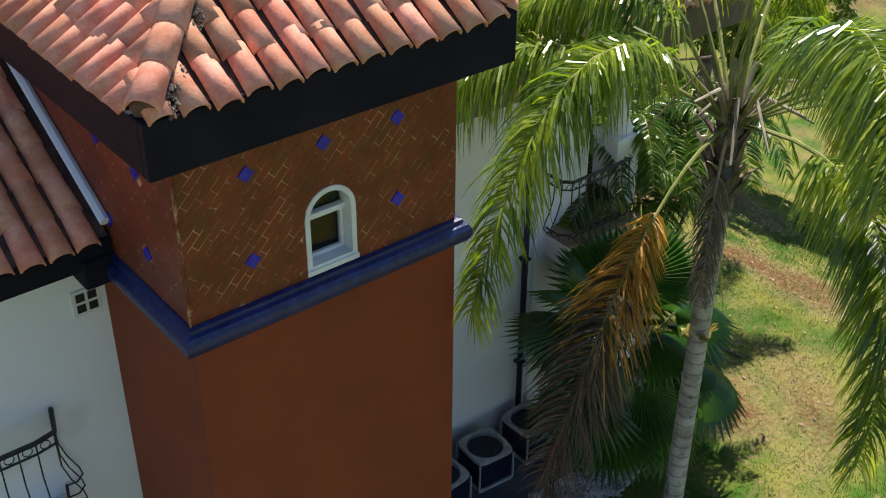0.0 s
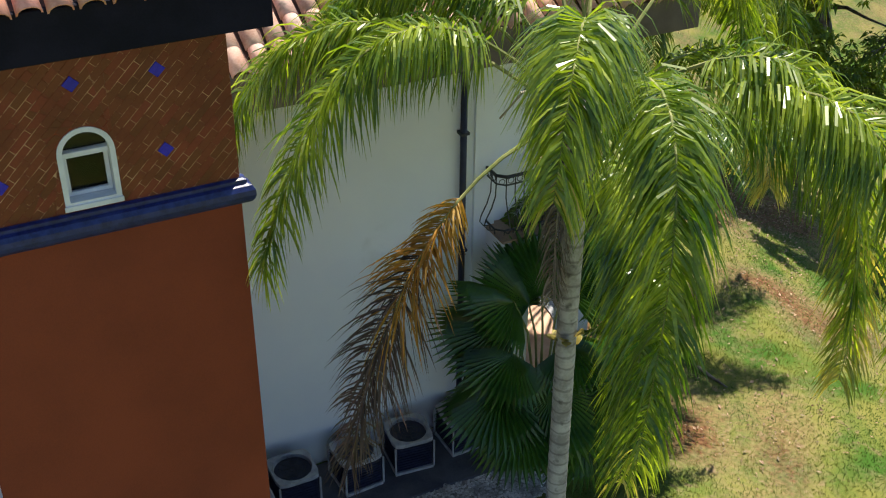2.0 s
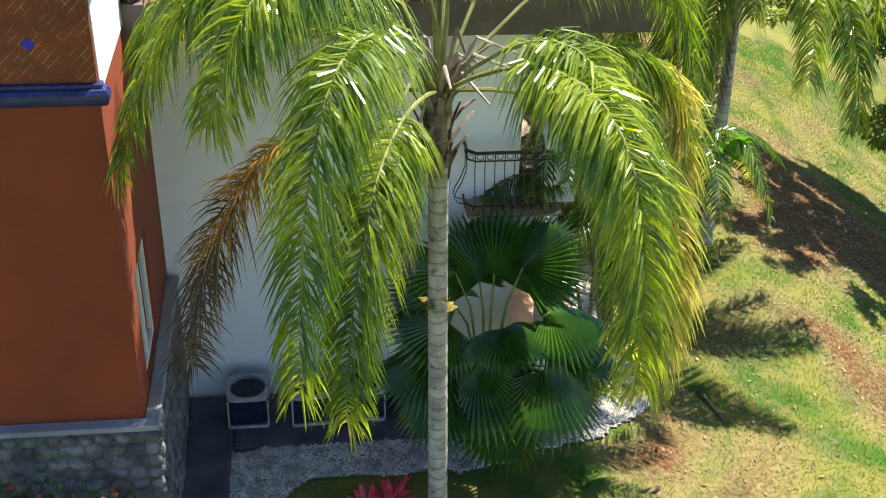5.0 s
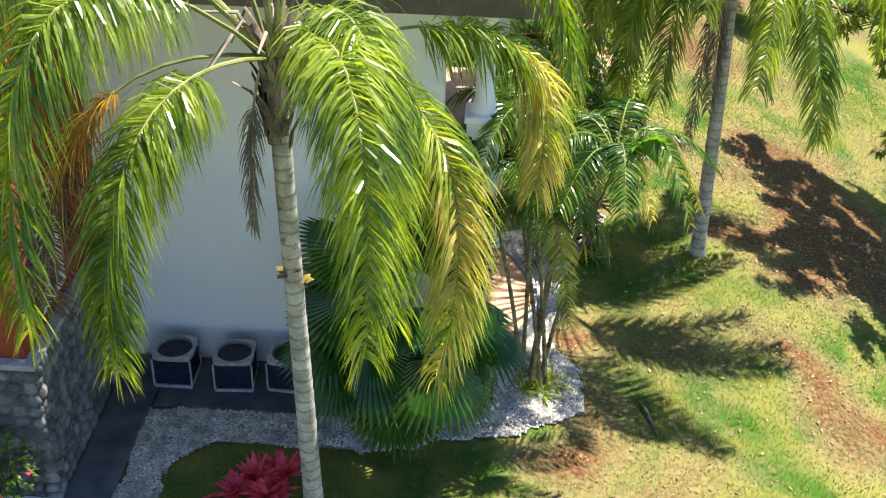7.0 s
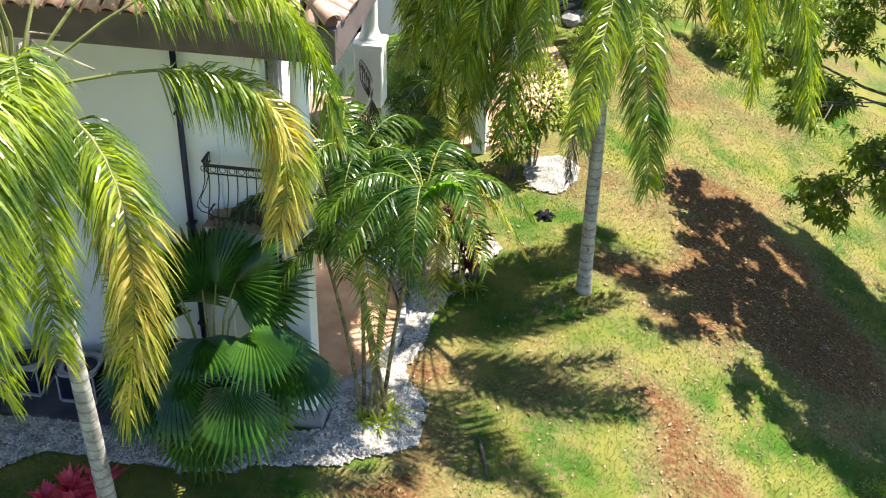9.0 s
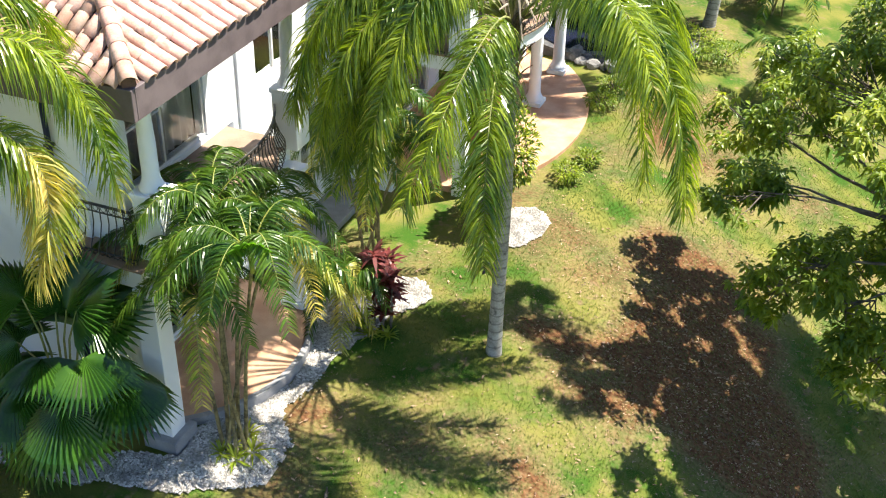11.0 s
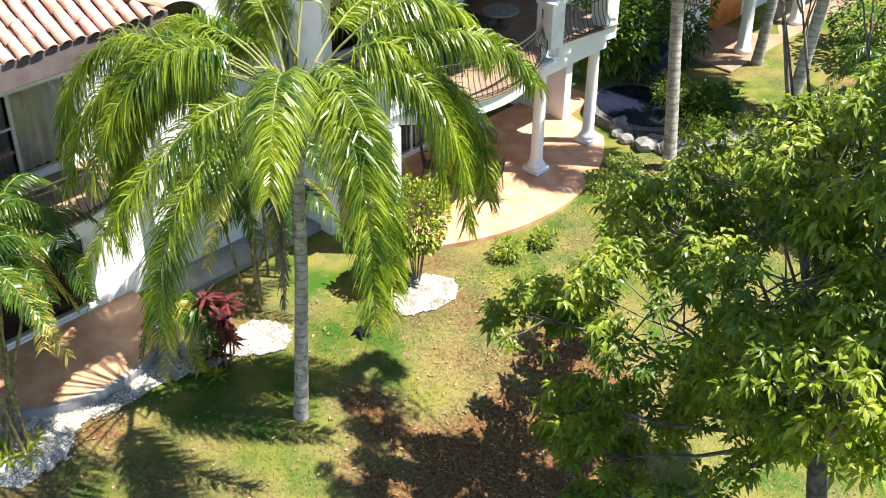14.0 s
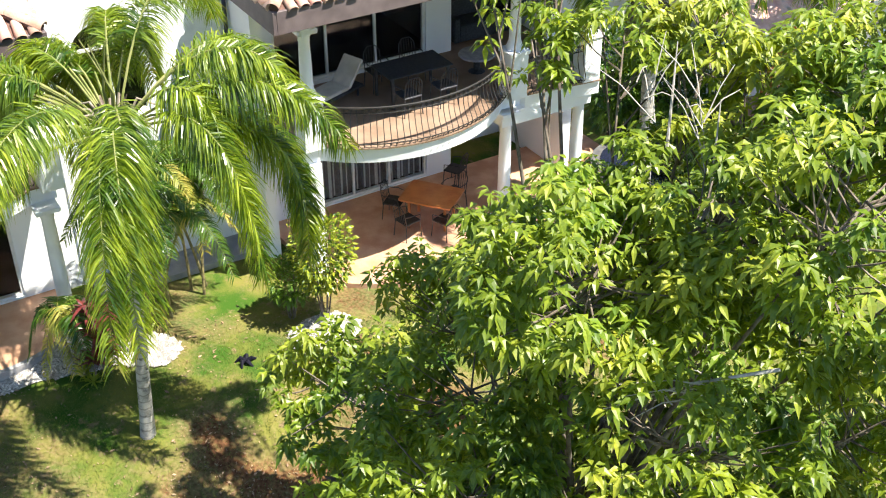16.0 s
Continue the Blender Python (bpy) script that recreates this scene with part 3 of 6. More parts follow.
wall_with_openings("wall_east_upper", "white stucco veranda wall", 9.85, 0.25, 10.25, 14.3, 3.3, 6.3, [(11.0, 13.45, 3.4, 5.15)])
wall_with_openings("wall_east_lower", "white stucco ground floor wall", 9.85, 0.25, 10.25, 14.3, -0.3, 3.0, [(11.0, 13.2, 0.05, 2.2)])
wall_with_openings("wall_middle", "white stucco recessed wall", 9.9, 0.25, 14.5, 18.45, -0.3, 7.2, [(15.1, 16.55, 3.7, 5.9), (16.6, 17.5, 0.62, 2.35)])
wall_box("wall_north_return", "white stucco return wall", WHITE, 5.0, 9.85, 14.3, 14.5, -0.3, 6.3)
wall_box("wall_block_south", "white stucco wall of the far block", WHITE, 5.0, 11.1, 18.45, 18.7, -0.3, 6.3)
wall_with_openings("wall_block_upper", "white stucco veranda wall of the far block", 9.9, 0.25, 18.7, 24.0, 3.3, 6.3, [(19.4, 23.3, 3.4, 5.6)])
wall_with_openings("wall_block_lower", "white stucco patio wall of the far block", 9.9, 0.25, 18.7, 24.0, -0.3, 3.0, [(20.2, 23.3, 0.05, 2.2)])
wall_with_openings("wall_recess_upper", "white stucco back wall of the veranda recess", 8.6, 0.25, 24.0, 26.33, 3.3, 6.3, [(24.25, 26.1, 3.4, 5.6)])
wall_box("wall_recess_lower", "white stucco back wall of the patio recess", WHITE, 8.35, 8.6, 24.0, 26.33, -0.3, 3.0)
wall_box("wall_recess_side", "white stucco side wall of the recess", WHITE, 8.35, 9.65, 23.8, 23.99, -0.3, 6.3)
wall_box("wall_end_lower", "white stucco end wall of the patio", WHITE, 8.35, 11.4, 26.34, 26.6, -0.4, 2.93)
wall_box("wall_end_upper", "white stucco end wall of the veranda", WHITE, 8.35, 10.6, 26.34, 26.6, 3.31, 6.3)
wall_box("floor_recess", "tiled floor of the veranda recess", BALFLOOR, 8.6, 9.9, 24.0, 26.33, 2.95, 3.3)


# A near-black shell: the room's shade is put into its colour.
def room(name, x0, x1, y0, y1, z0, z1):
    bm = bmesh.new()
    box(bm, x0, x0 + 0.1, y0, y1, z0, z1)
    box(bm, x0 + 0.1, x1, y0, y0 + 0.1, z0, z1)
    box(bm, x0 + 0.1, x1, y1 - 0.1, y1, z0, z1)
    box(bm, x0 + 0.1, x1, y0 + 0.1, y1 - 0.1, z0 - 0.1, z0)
    tagged(part(name, bm, SHADE_BLACK), "near-black shell standing in for the shade of a room behind the glass", "room", kind="structure")


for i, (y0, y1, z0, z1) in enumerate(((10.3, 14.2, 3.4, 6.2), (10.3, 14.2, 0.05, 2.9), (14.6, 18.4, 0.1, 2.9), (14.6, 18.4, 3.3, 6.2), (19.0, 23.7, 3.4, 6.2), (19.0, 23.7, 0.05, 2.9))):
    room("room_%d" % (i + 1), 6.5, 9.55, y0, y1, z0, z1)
# Near-black backing that darkens the shaded veranda recess.
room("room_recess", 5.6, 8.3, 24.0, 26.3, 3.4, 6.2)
# A near-black board painted as the shade behind the tower window.
tagged(part("room_tower", boxed(3.3, 5.3, 8.2, 8.3, 6, 8), SHADE_BLACK), "near-black board standing in for the shade of the tower room", "room", kind="structure")

window_unit("window_2", "white sliding glass door with curtains drawn behind", "x", 9.85, 11.0, 13.45, 3.4, 5.15, 2, -1, 0.06)
tagged(part("door_rail", boxed(9.74, 9.8, 11.06, 12.2, 4.42, 4.46, 0.004), ALU), "white horizontal bar across the sliding door", "rail", kind="structure")
window_unit("window_3", "white sliding glass door on the terrace", "x", 9.85, 11.0, 13.2, 0.05, 2.2, 2, -1, 0.06)
window_unit("window_4", "white framed ground floor window", "x", 9.9, 16.6, 17.5, 0.62, 2.35, 2, -1, 0.05)
window_unit("window_8", "white framed upper window under an arched head", "x", 9.9, 15.1, 16.55, 3.7, 5.3, 2, -1, 0.06)
# Added door; its near-black backing stands in for the recess's shade.
window_unit("window_9", "glass door added in the veranda recess to carry its painted shade", "x", 8.6, 24.25, 26.1, 3.4, 5.6, 2, -1, 0.06)


def arched_head(x, thick, y0, y1, z0, z1):
    """The wall's two spandrels above a window and the glazed half-round light between them."""
    top = thing("window_10", "half-round glass light over the upper window", "window", kind="structure")
    n, rise, mid, half = 16, z1 - z0 - 0.06, (y0 + y1) / 2, (y1 - y0) / 2
    curve = [(mid - half * math.cos(math.pi * k / n), z0 + rise * math.sin(math.pi * k / n)) for k in range(n + 1)]
    for ring in (curve[:n // 2 + 1] + [(mid, z1), (y0, z1)], curve[n // 2:] + [(y1, z1), (mid, z1)]):
        bm = bmesh.new()
        a, b = [bm.verts.new((x, y, z)) for y, z in ring], [bm.verts.new((x - thick, y, z)) for y, z in ring]
        bm.faces.new(a)
        bm.faces.new(b[::-1])
        for k in range(len(ring)):
            j = (k + 1) % len(ring)
            bm.faces.new((a[k], b[k], b[j], a[j]))
        part("spandrel", bm, WHITE, top)
    part("arch_frame", tube(bmesh.new(), [(x - 0.08, y, z) for y, z in curve], 0.035, 6), ALU, top)
    bm = bmesh.new()
    bm.faces.new([bm.verts.new((x - 0.08, y, z)) for y, z in curve])
    part("pane", bm, GLASS, top).visible_shadow = False


arched_head(9.9, 0.25, 15.1, 16.55, 5.3, 5.9)
window_unit("window_5", "tall white sliding glass doors onto the balcony", "x", 9.9, 19.4, 23.3, 3.4, 5.6, 3, -1, 0.07)
window_unit("window_6", "white sliding glass doors onto the patio", "x", 9.9, 20.2, 23.3, 0.05, 2.2, 3, -1, 0.06)
window_unit("window_7", "white framed window in the tower side", "x", TX1, 7.35, 8.5, 2.3, 3.9, 2, -1, 0.07)


CURTAIN_D = material("dark_curtain", (0.15, 0.15, 0.17), (0.25, 0.245, 0.26), 0.9, 3, 60, 0.1)


def curtain(x, y0, y1, z0, z1, label, mat=CURTAIN, stripe=None):
    n = int((y1 - y0) / 0.035)
    verts, faces = [], []
    for k in range(n + 1):
        y = y0 + (y1 - y0) * k / n
        d = 0.04 * math.sin(k * 1.05) + 0.015 * math.sin(k * 0.37)
        verts += [(x + d, y, z0), (x + d, y, z1), (x + d - 0.012, y, z0), (x + d - 0.012, y, z1)]
    for k in range(n):
        a = k * 4
        faces += [(a, a + 4, a + 5, a + 1), (a + 2, a + 3, a + 7, a + 6)]
    me = mesh_of("curtain", verts, faces, mat, True)
    if stripe:
        me.materials.append(stripe)
        me.polygons.foreach_set("material_index", [1 if k // 2 % 9 in (3, 4, 7) else 0 for k in range(len(faces))])
    tagged(new("curtain", me), label, "curtain")


curtain(9.58, 12.28, 13.4, 3.41, 5.12, "grey pleated curtain behind the balcony door")
curtain(9.56, 11.05, 12.2, 3.41, 5.12, "darker grey curtain behind the other balcony door", CURTAIN_D)
curtain(9.63, 20.25, 23.25, 0.06, 2.17, "dark and pale striped curtain behind the patio doors", CURTAIN_D, ALU)
curtain(9.62, 16.62, 17.48, 0.6, 2.4, "grey pleated curtain behind the window")

hip_roof("roof_near", "hipped terracotta roof with sun-bleached barrel tiles", 5.62, 12.05, 8.72, 14.25, 6.73, radians(24), FASCIA_L, TILE_OLD, 0.44, "SEN", 0.25, 0.36)
wall_box("roof_slab", "flat white roof over the recessed block", WHITE, 4.4, 8.98, 14.3, 18.4, 7.1, 7.2)
wall_box("parapet", "white parapet on the recessed wall", WHITE, 9.0, 9.98, 14.5, 18.44, 7.2, 7.3)
hip_roof("roof_far", "hipped terracotta roof of the far block", 4.0, 13.35, 18.05, 28.5, 6.73, radians(24), FASCIA_L, TILE_OLD, 0.44, "SE", 0.25, 0.36)


def wing_roof():
    top = thing("roof_wing", "lean-to terracotta roof beside the tower with white flashing", "roof", kind="structure")
    p = radians(30)
    y0, z0 = 8.08, 6.82
    bm = bmesh.new()
    v = [bm.verts.new(q) for q in ((-2.2, y0, z0), (3.0, y0, z0), (3.0, y0 + 4, z0 + 4 * math.tan(p)), (-2.2, y0 + 4, z0 + 4 * math.tan(p)))]
    w = [bm.verts.new(u.co - Vector((0, 0, 0.12))) for u in v]
    bm.faces.new(v)
    bm.faces.new(w[::-1])
    for k in range(4):
        bm.faces.new((v[k], w[k], w[(k + 1) % 4], v[(k + 1) % 4]))
    part("roof_deck", bm, MORTAR, top)
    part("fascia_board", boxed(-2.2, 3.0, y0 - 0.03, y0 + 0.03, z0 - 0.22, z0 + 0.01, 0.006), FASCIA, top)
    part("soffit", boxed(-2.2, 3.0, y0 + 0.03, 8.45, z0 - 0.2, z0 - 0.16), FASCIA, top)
    me = tile_mesh(0.43, 0.105, 0.09, TILE)
    roof_face(top, (-2.11, y0, z0), (2.93, y0, z0), p, lambda u, v: v < 4.5, 4.5, me, 0.24, 0.36)
    bm = bmesh.new()
    a, b = Vector((2.985, y0 - 0.02, z0 + 0.16)), Vector((2.985, y0 + 2.5, z0 + 0.16 + 2.5 * math.tan(p)))
    tube(bm, [a, (a + b) / 2, b], 0.045, 8)
    part("flashing", bm, WHITE, top, "white mortar flashing against the tower")


wing_roof()


# ---- balconies, columns, patios ----
def arc_edge(x, y0, y1, bulge, n=22):
    """Points of a shallow arc from (x, y0) to (x, y1), bulging towards +x."""
    r = ((y1 - y0) ** 2 / 4 + bulge ** 2) / (2 * bulge)
    cy, cx = (y0 + y1) / 2, x + bulge - r
    half = math.asin((y1 - y0) / 2 / r)
    return [(cx + r * math.cos(a), cy + r * math.sin(a)) for a in np.linspace(-half, half, n)]


def veranda(name, label, x_in, x, y0, y1, bulge, z, south, tail=()):
    top = thing(name, label, "balcony", kind="structure")
    arc = arc_edge(x, y0 + 0.2, y1 - 0.2, bulge)
    outline = [(x_in, y0 - south), (x, y0 - south)] + [(px, py) for px, py in arc] + [(x, y1 + 0.3)] + list(tail) + [(x_in, tail[-1][1] if tail else y1 + 0.3)]
    part("slab", prism(bmesh.new(), outline, z - 0.36, z - 0.03), WHITE, top)
    cx, cy = np.mean([o[0] for o in outline]), np.mean([o[1] for o in outline])
    lip = [(px + (0.06 if px > x_in + 0.1 else 0), py + (-0.06 if py < y0 else 0)) for px, py in outline]
    part("floor_finish", prism(bmesh.new(), lip, z - 0.03, z + 0.004), BALFLOOR, top)
    return top, arc


def column(x, y, z0, z1, r, label, pedestal=0.0):
    top = thing("column", label, "column", (x, y, z0), "veranda columns")
    h = z1 - z0
    b = pedestal
    if pedestal:
        bm = boxed(-0.23, 0.23, -0.23, 0.23, 0, b - 0.1, 0.01)
        part("pedestal", bm, WHITE, top)
        part("pedestal_cap", boxed(-0.26, 0.26, -0.26, 0.26, b - 0.1, b, 0.015), WHITE, top)
    else:
        part("plinth_block", boxed(-r * 1.6, r * 1.6, -r * 1.6, r * 1.6, 0, 0.12, 0.012), WHITE, top)
        b = 0.12
    prof = [(r * 1.5, b), (r * 1.55, b + 0.05), (r * 1.35, b + 0.09), (r * 1.2, b + 0.14), (r * 1.05, b + 0.2), (r, b + 0.3), (r * 0.98, b + (h - b) * 0.5), (r * 0.85, h - 0.3), (r * 0.95, h - 0.27), (r * 0.88, h - 0.22), (r * 1.2, h - 0.14), (r * 1.45, h - 0.1)]
    part("shaft", lathe(bmesh.new(), 0, 0, prof, 20), WHITE, top, smooth=True)
    part("capital", boxed(-r * 1.65, r * 1.65, -r * 1.65, r * 1.65, h - 0.1, h, 0.012), WHITE, top)
    return top


def belly_rail(name, label, pts, z, h=0.92, step=0.13):
    """Wrought-iron railing along pts, with bars that belly outwards; out is to the right of the way."""
    top = thing(name, label, "railing")
    pts = [Vector((px, py, 0)) for px, py in pts]
    lens = [0.0]
    for a, b in zip(pts, pts[1:]):
        lens.append(lens[-1] + (b - a).length)

    def at(s):
        for k in range(len(pts) - 1):
            if s <= lens[k + 1] or k == len(pts) - 2:
                f = (s - lens[k]) / max(1e-6, lens[k + 1] - lens[k])
                d = (pts[k + 1] - pts[k]).normalized()
                return pts[k].lerp(pts[k + 1], f), Vector((d.y, -d.x, 0))
    total = lens[-1]
    n = max(2, int(total / step))
    for lift, r, out in ((h, 0.024, 0.04), (h - 0.13, 0.012, 0.03), (0.08, 0.014, 0.03)):
        bm = bmesh.new()
        line = []
        for k in range(n + 1):
            p, o = at(total * k / n)
            line.append(p + o * out + Vector((0, 0, z + lift)))
        tube(bm, line, r, 6)
        part("rail", bm, IRON, top)
    for k in range(n + 1):
        p, o = at(total * k / n)
        bm = bmesh.new()
        tube(bm, [p + o * d + Vector((0, 0, z + w)) for d, w in ((0.03, h), (0.03, h - 0.13), (0.035, 0.6), (0.09, 0.42), (0.17, 0.26), (0.19, 0.17), (0.13, 0.09), (0.03, 0.07), (0.025, 0.0))], 0.009, 4)
        part("baluster", bm, IRON, top)
        if k < n:
            q, o = at(total * (k + 0.5) / n)
            bm = bmesh.new()
            d = Vector((-o.y, o.x, 0))
            tube(bm, [q + o * 0.03 + d * 0.045 * math.cos(a) + Vector((0, 0, z + h - 0.066 + 0.045 * math.sin(a))) for a in np.linspace(0, math.tau, 9)], 0.006, 4, False)
            part("scroll", bm, IRON, top)
    return top


def sweep_band(name, pts, half, z0, z1, mat, parent):
    out, inn = [], []
    for k, (x, y) in enumerate(pts):
        a, b = Vector(pts[max(0, k - 1)]), Vector(pts[min(len(pts) - 1, k + 1)])
        d = (b - a).normalized()
        nrm = Vector((d.y, -d.x))
        out.append((x + nrm.x * half, y + nrm.y * half))
        inn.append((x - nrm.x * half, y - nrm.y * half))
    return part(name, prism(bmesh.new(), out + inn[::-1], z0, z1), mat, parent)


# near veranda
_, near_arc = veranda("balcony_near", "white balcony slab with terracotta floor and curved front", 9.85, 11.15, 10.0, 13.75, 0.5, 3.3, 0.5)
C1 = column(11.2, 9.99, 3.3, 5.95, 0.13, "white turned column on a square pedestal", 1.15)
copy_thing(C1, pose(11.27, 13.95, 3.3))
belly_rail("railing", "black wrought-iron belly railing round the curved balcony", near_arc, 3.3)
belly_rail("railing", "short black wrought-iron railing beside the wall", [(9.88, 9.96), (9.88, 9.62), (11.05, 9.62)], 3.3)
beam = thing("veranda_beam", "white beam over the veranda columns", "beam", kind="structure")
part("beam_east", boxed(11.12, 11.42, 9.85, 14.2, 5.95, 6.3, 0.01), WHITE, beam)
part("beam_south", boxed(10.65, 11.12, 9.87, 10.13, 5.95, 6.3, 0.01), WHITE, beam)
P1 = column(11.3, 13.75, 0.02, 2.94, 0.15, "white round column on the terrace")
tagged(part("pillar", boxed(10.98, 11.36, 9.45, 9.82, -0.25, 2.94, 0.01), WHITE), "square white pillar at the terrace corner", "pillar")
tagged(part("pillar_base", boxed(10.86, 11.5, 9.32, 9.95, -0.25, 0.12, 0.02), CONCRETE), "grey stepped base under the white pillar", "base")

patio = thing("patio_near", "terracotta terrace with a curved grey kerb", "patio", kind="structure")
edge = arc_edge(11.0, 9.9, 14.0, 1.1)
part("paving", prism(bmesh.new(), [(9.85, 9.9)] + edge + [(9.85, 14.0)], -0.3, 0.0), PATIO, patio)
sweep_band("kerb", arc_edge(11.05, 9.9, 14.1, 1.12), 0.055, -0.3, 0.03, CONCRETE, patio)

# far veranda
far, far_arc = veranda("balcony_far", "wide white balcony slab with curved front", 9.9, 12.55, 19.0, 23.9, 0.95, 3.3, 0.3, [(12.75, 24.2), (13.0, 26.1)])
copy_thing(C1, pose(12.5, 19.0, 3.3))
copy_thing(C1, pose(12.7, 23.9, 3.3))
copy_thing(C1, pose(12.8, 25.85, 3.3))
belly_rail("railing", "long black wrought-iron belly railing on the curved balcony", far_arc, 3.3)
belly_rail("railing", "black wrought-iron railing between wall and pedestal", [(11.15, 18.66), (12.25, 18.66)], 3.3)
belly_rail("railing", "black wrought-iron railing at the balcony end", [(12.85, 24.2), (12.95, 25.6)], 3.3)
beam2 = thing("patio_beam", "white beams of the far veranda", "beam", kind="structure")


def arched_beam(name, x0, x1, y0, y1, z_end, z_mid, z_top, parent):
    """A beam along y whose underside is a flat arch between two columns."""
    bm = bmesh.new()
    n = 16
    lower = [(y0 + (y1 - y0) * k / n, z_end + (z_mid - z_end) * math.sqrt(max(0.0, 1 - abs(2 * k / n - 1) ** 2.6))) for k in range(n + 1)]
    ring = lower + [(y1, z_top), (y0, z_top)]
    a, b = [bm.verts.new((x0, y, z)) for y, z in ring], [bm.verts.new((x1, y, z)) for y, z in ring]
    bm.faces.new(a)
    bm.faces.new(b[::-1])
    for k in range(len(ring)):
        j = (k + 1) % len(ring)
        bm.faces.new((a[k], b[k], b[j], a[j]))
    return part(name, bm, WHITE, parent)


part("beam_south", boxed(11.1, 12.4, 18.85, 19.12, 5.95, 6.3, 0.01), WHITE, beam2)
arched_beam("beam_arched", 12.4, 12.75, 18.85, 24.0, 5.8, 6.27, 6.3, beam2)
part("beam_end", boxed(12.4, 12.85, 24.02, 26.5, 5.95, 6.3, 0.01), WHITE, beam2)
part("beam_lower", boxed(12.3, 12.75, 23.6, 26.1, 2.58, 2.94, 0.01), WHITE, beam2)
copy_thing(P1, pose(12.6, 23.8, 0.02))
copy_thing(P1, pose(12.55, 25.9, 0.02))
tagged(part("pillar", boxed(12.36, 12.66, 18.87, 19.15, -0.25, 2.94, 0.01), WHITE), "square white pillar under the far balcony", "pillar")
patio2 = thing("patio_far", "terracotta patio with a bright stone edge", "patio", kind="structure")
edge2 = arc_edge(12.7, 19.0, 26.4, 1.45)
part("paving", prism(bmesh.new(), [(9.9, 18.9)] + edge2 + [(11.35, 26.75), (11.0, 28.5), (9.9, 28.5)], -0.4, 0.02), PATIO, patio2)
tagged(part("plinth_wall", boxed(9.9, 10.75, 14.6, 18.44, -0.3, 0.03, 0.01), CONCRETE), "pale concrete apron below the window", "apron", kind="structure")


# downpipes
def downpipe(x, y, z1, label):
    top = thing("downpipe", label, "pipe", group="downpipes")
    part("pipe", tube(bmesh.new(), [(x, y, -0.2), (x, y, z1)], 0.045, 10), NAVY, top, smooth=True)
    for z in (1.2, 3.0, 4.8):
        if z < z1:
            part("bracket", boxed(x - 0.065, x + 0.065, y - 0.055, y + 0.08, z, z + 0.04, 0.004), NAVY, top)


downpipe(9.47, 9.92, 6.27, "dark navy rainwater pipe on the white wall")
downpipe(10.0, 18.36, 6.27, "dark navy rainwater pipe in the wall corner")

# condenser pad and path
tagged(part("condenser_pad", boxed(6.44, 9.9, 8.72, 9.93, -0.25, -0.06, 0.02), SLATE), "grey concrete pad under the condensers", "pad", kind="structure")
tagged(part("path", boxed(5.75, 6.42, 5.5, 9.93, -0.25, -0.05, 0.02), SLATE), "blue-grey concrete path along the stone plinth", "path", kind="structure")
tagged(part("step_slab", boxed(4.4, 5.98, 6.1, 6.62, -0.25, 0.02, 0.02), WHITE), "pale concrete ledge at the plinth", "ledge", kind="structure")


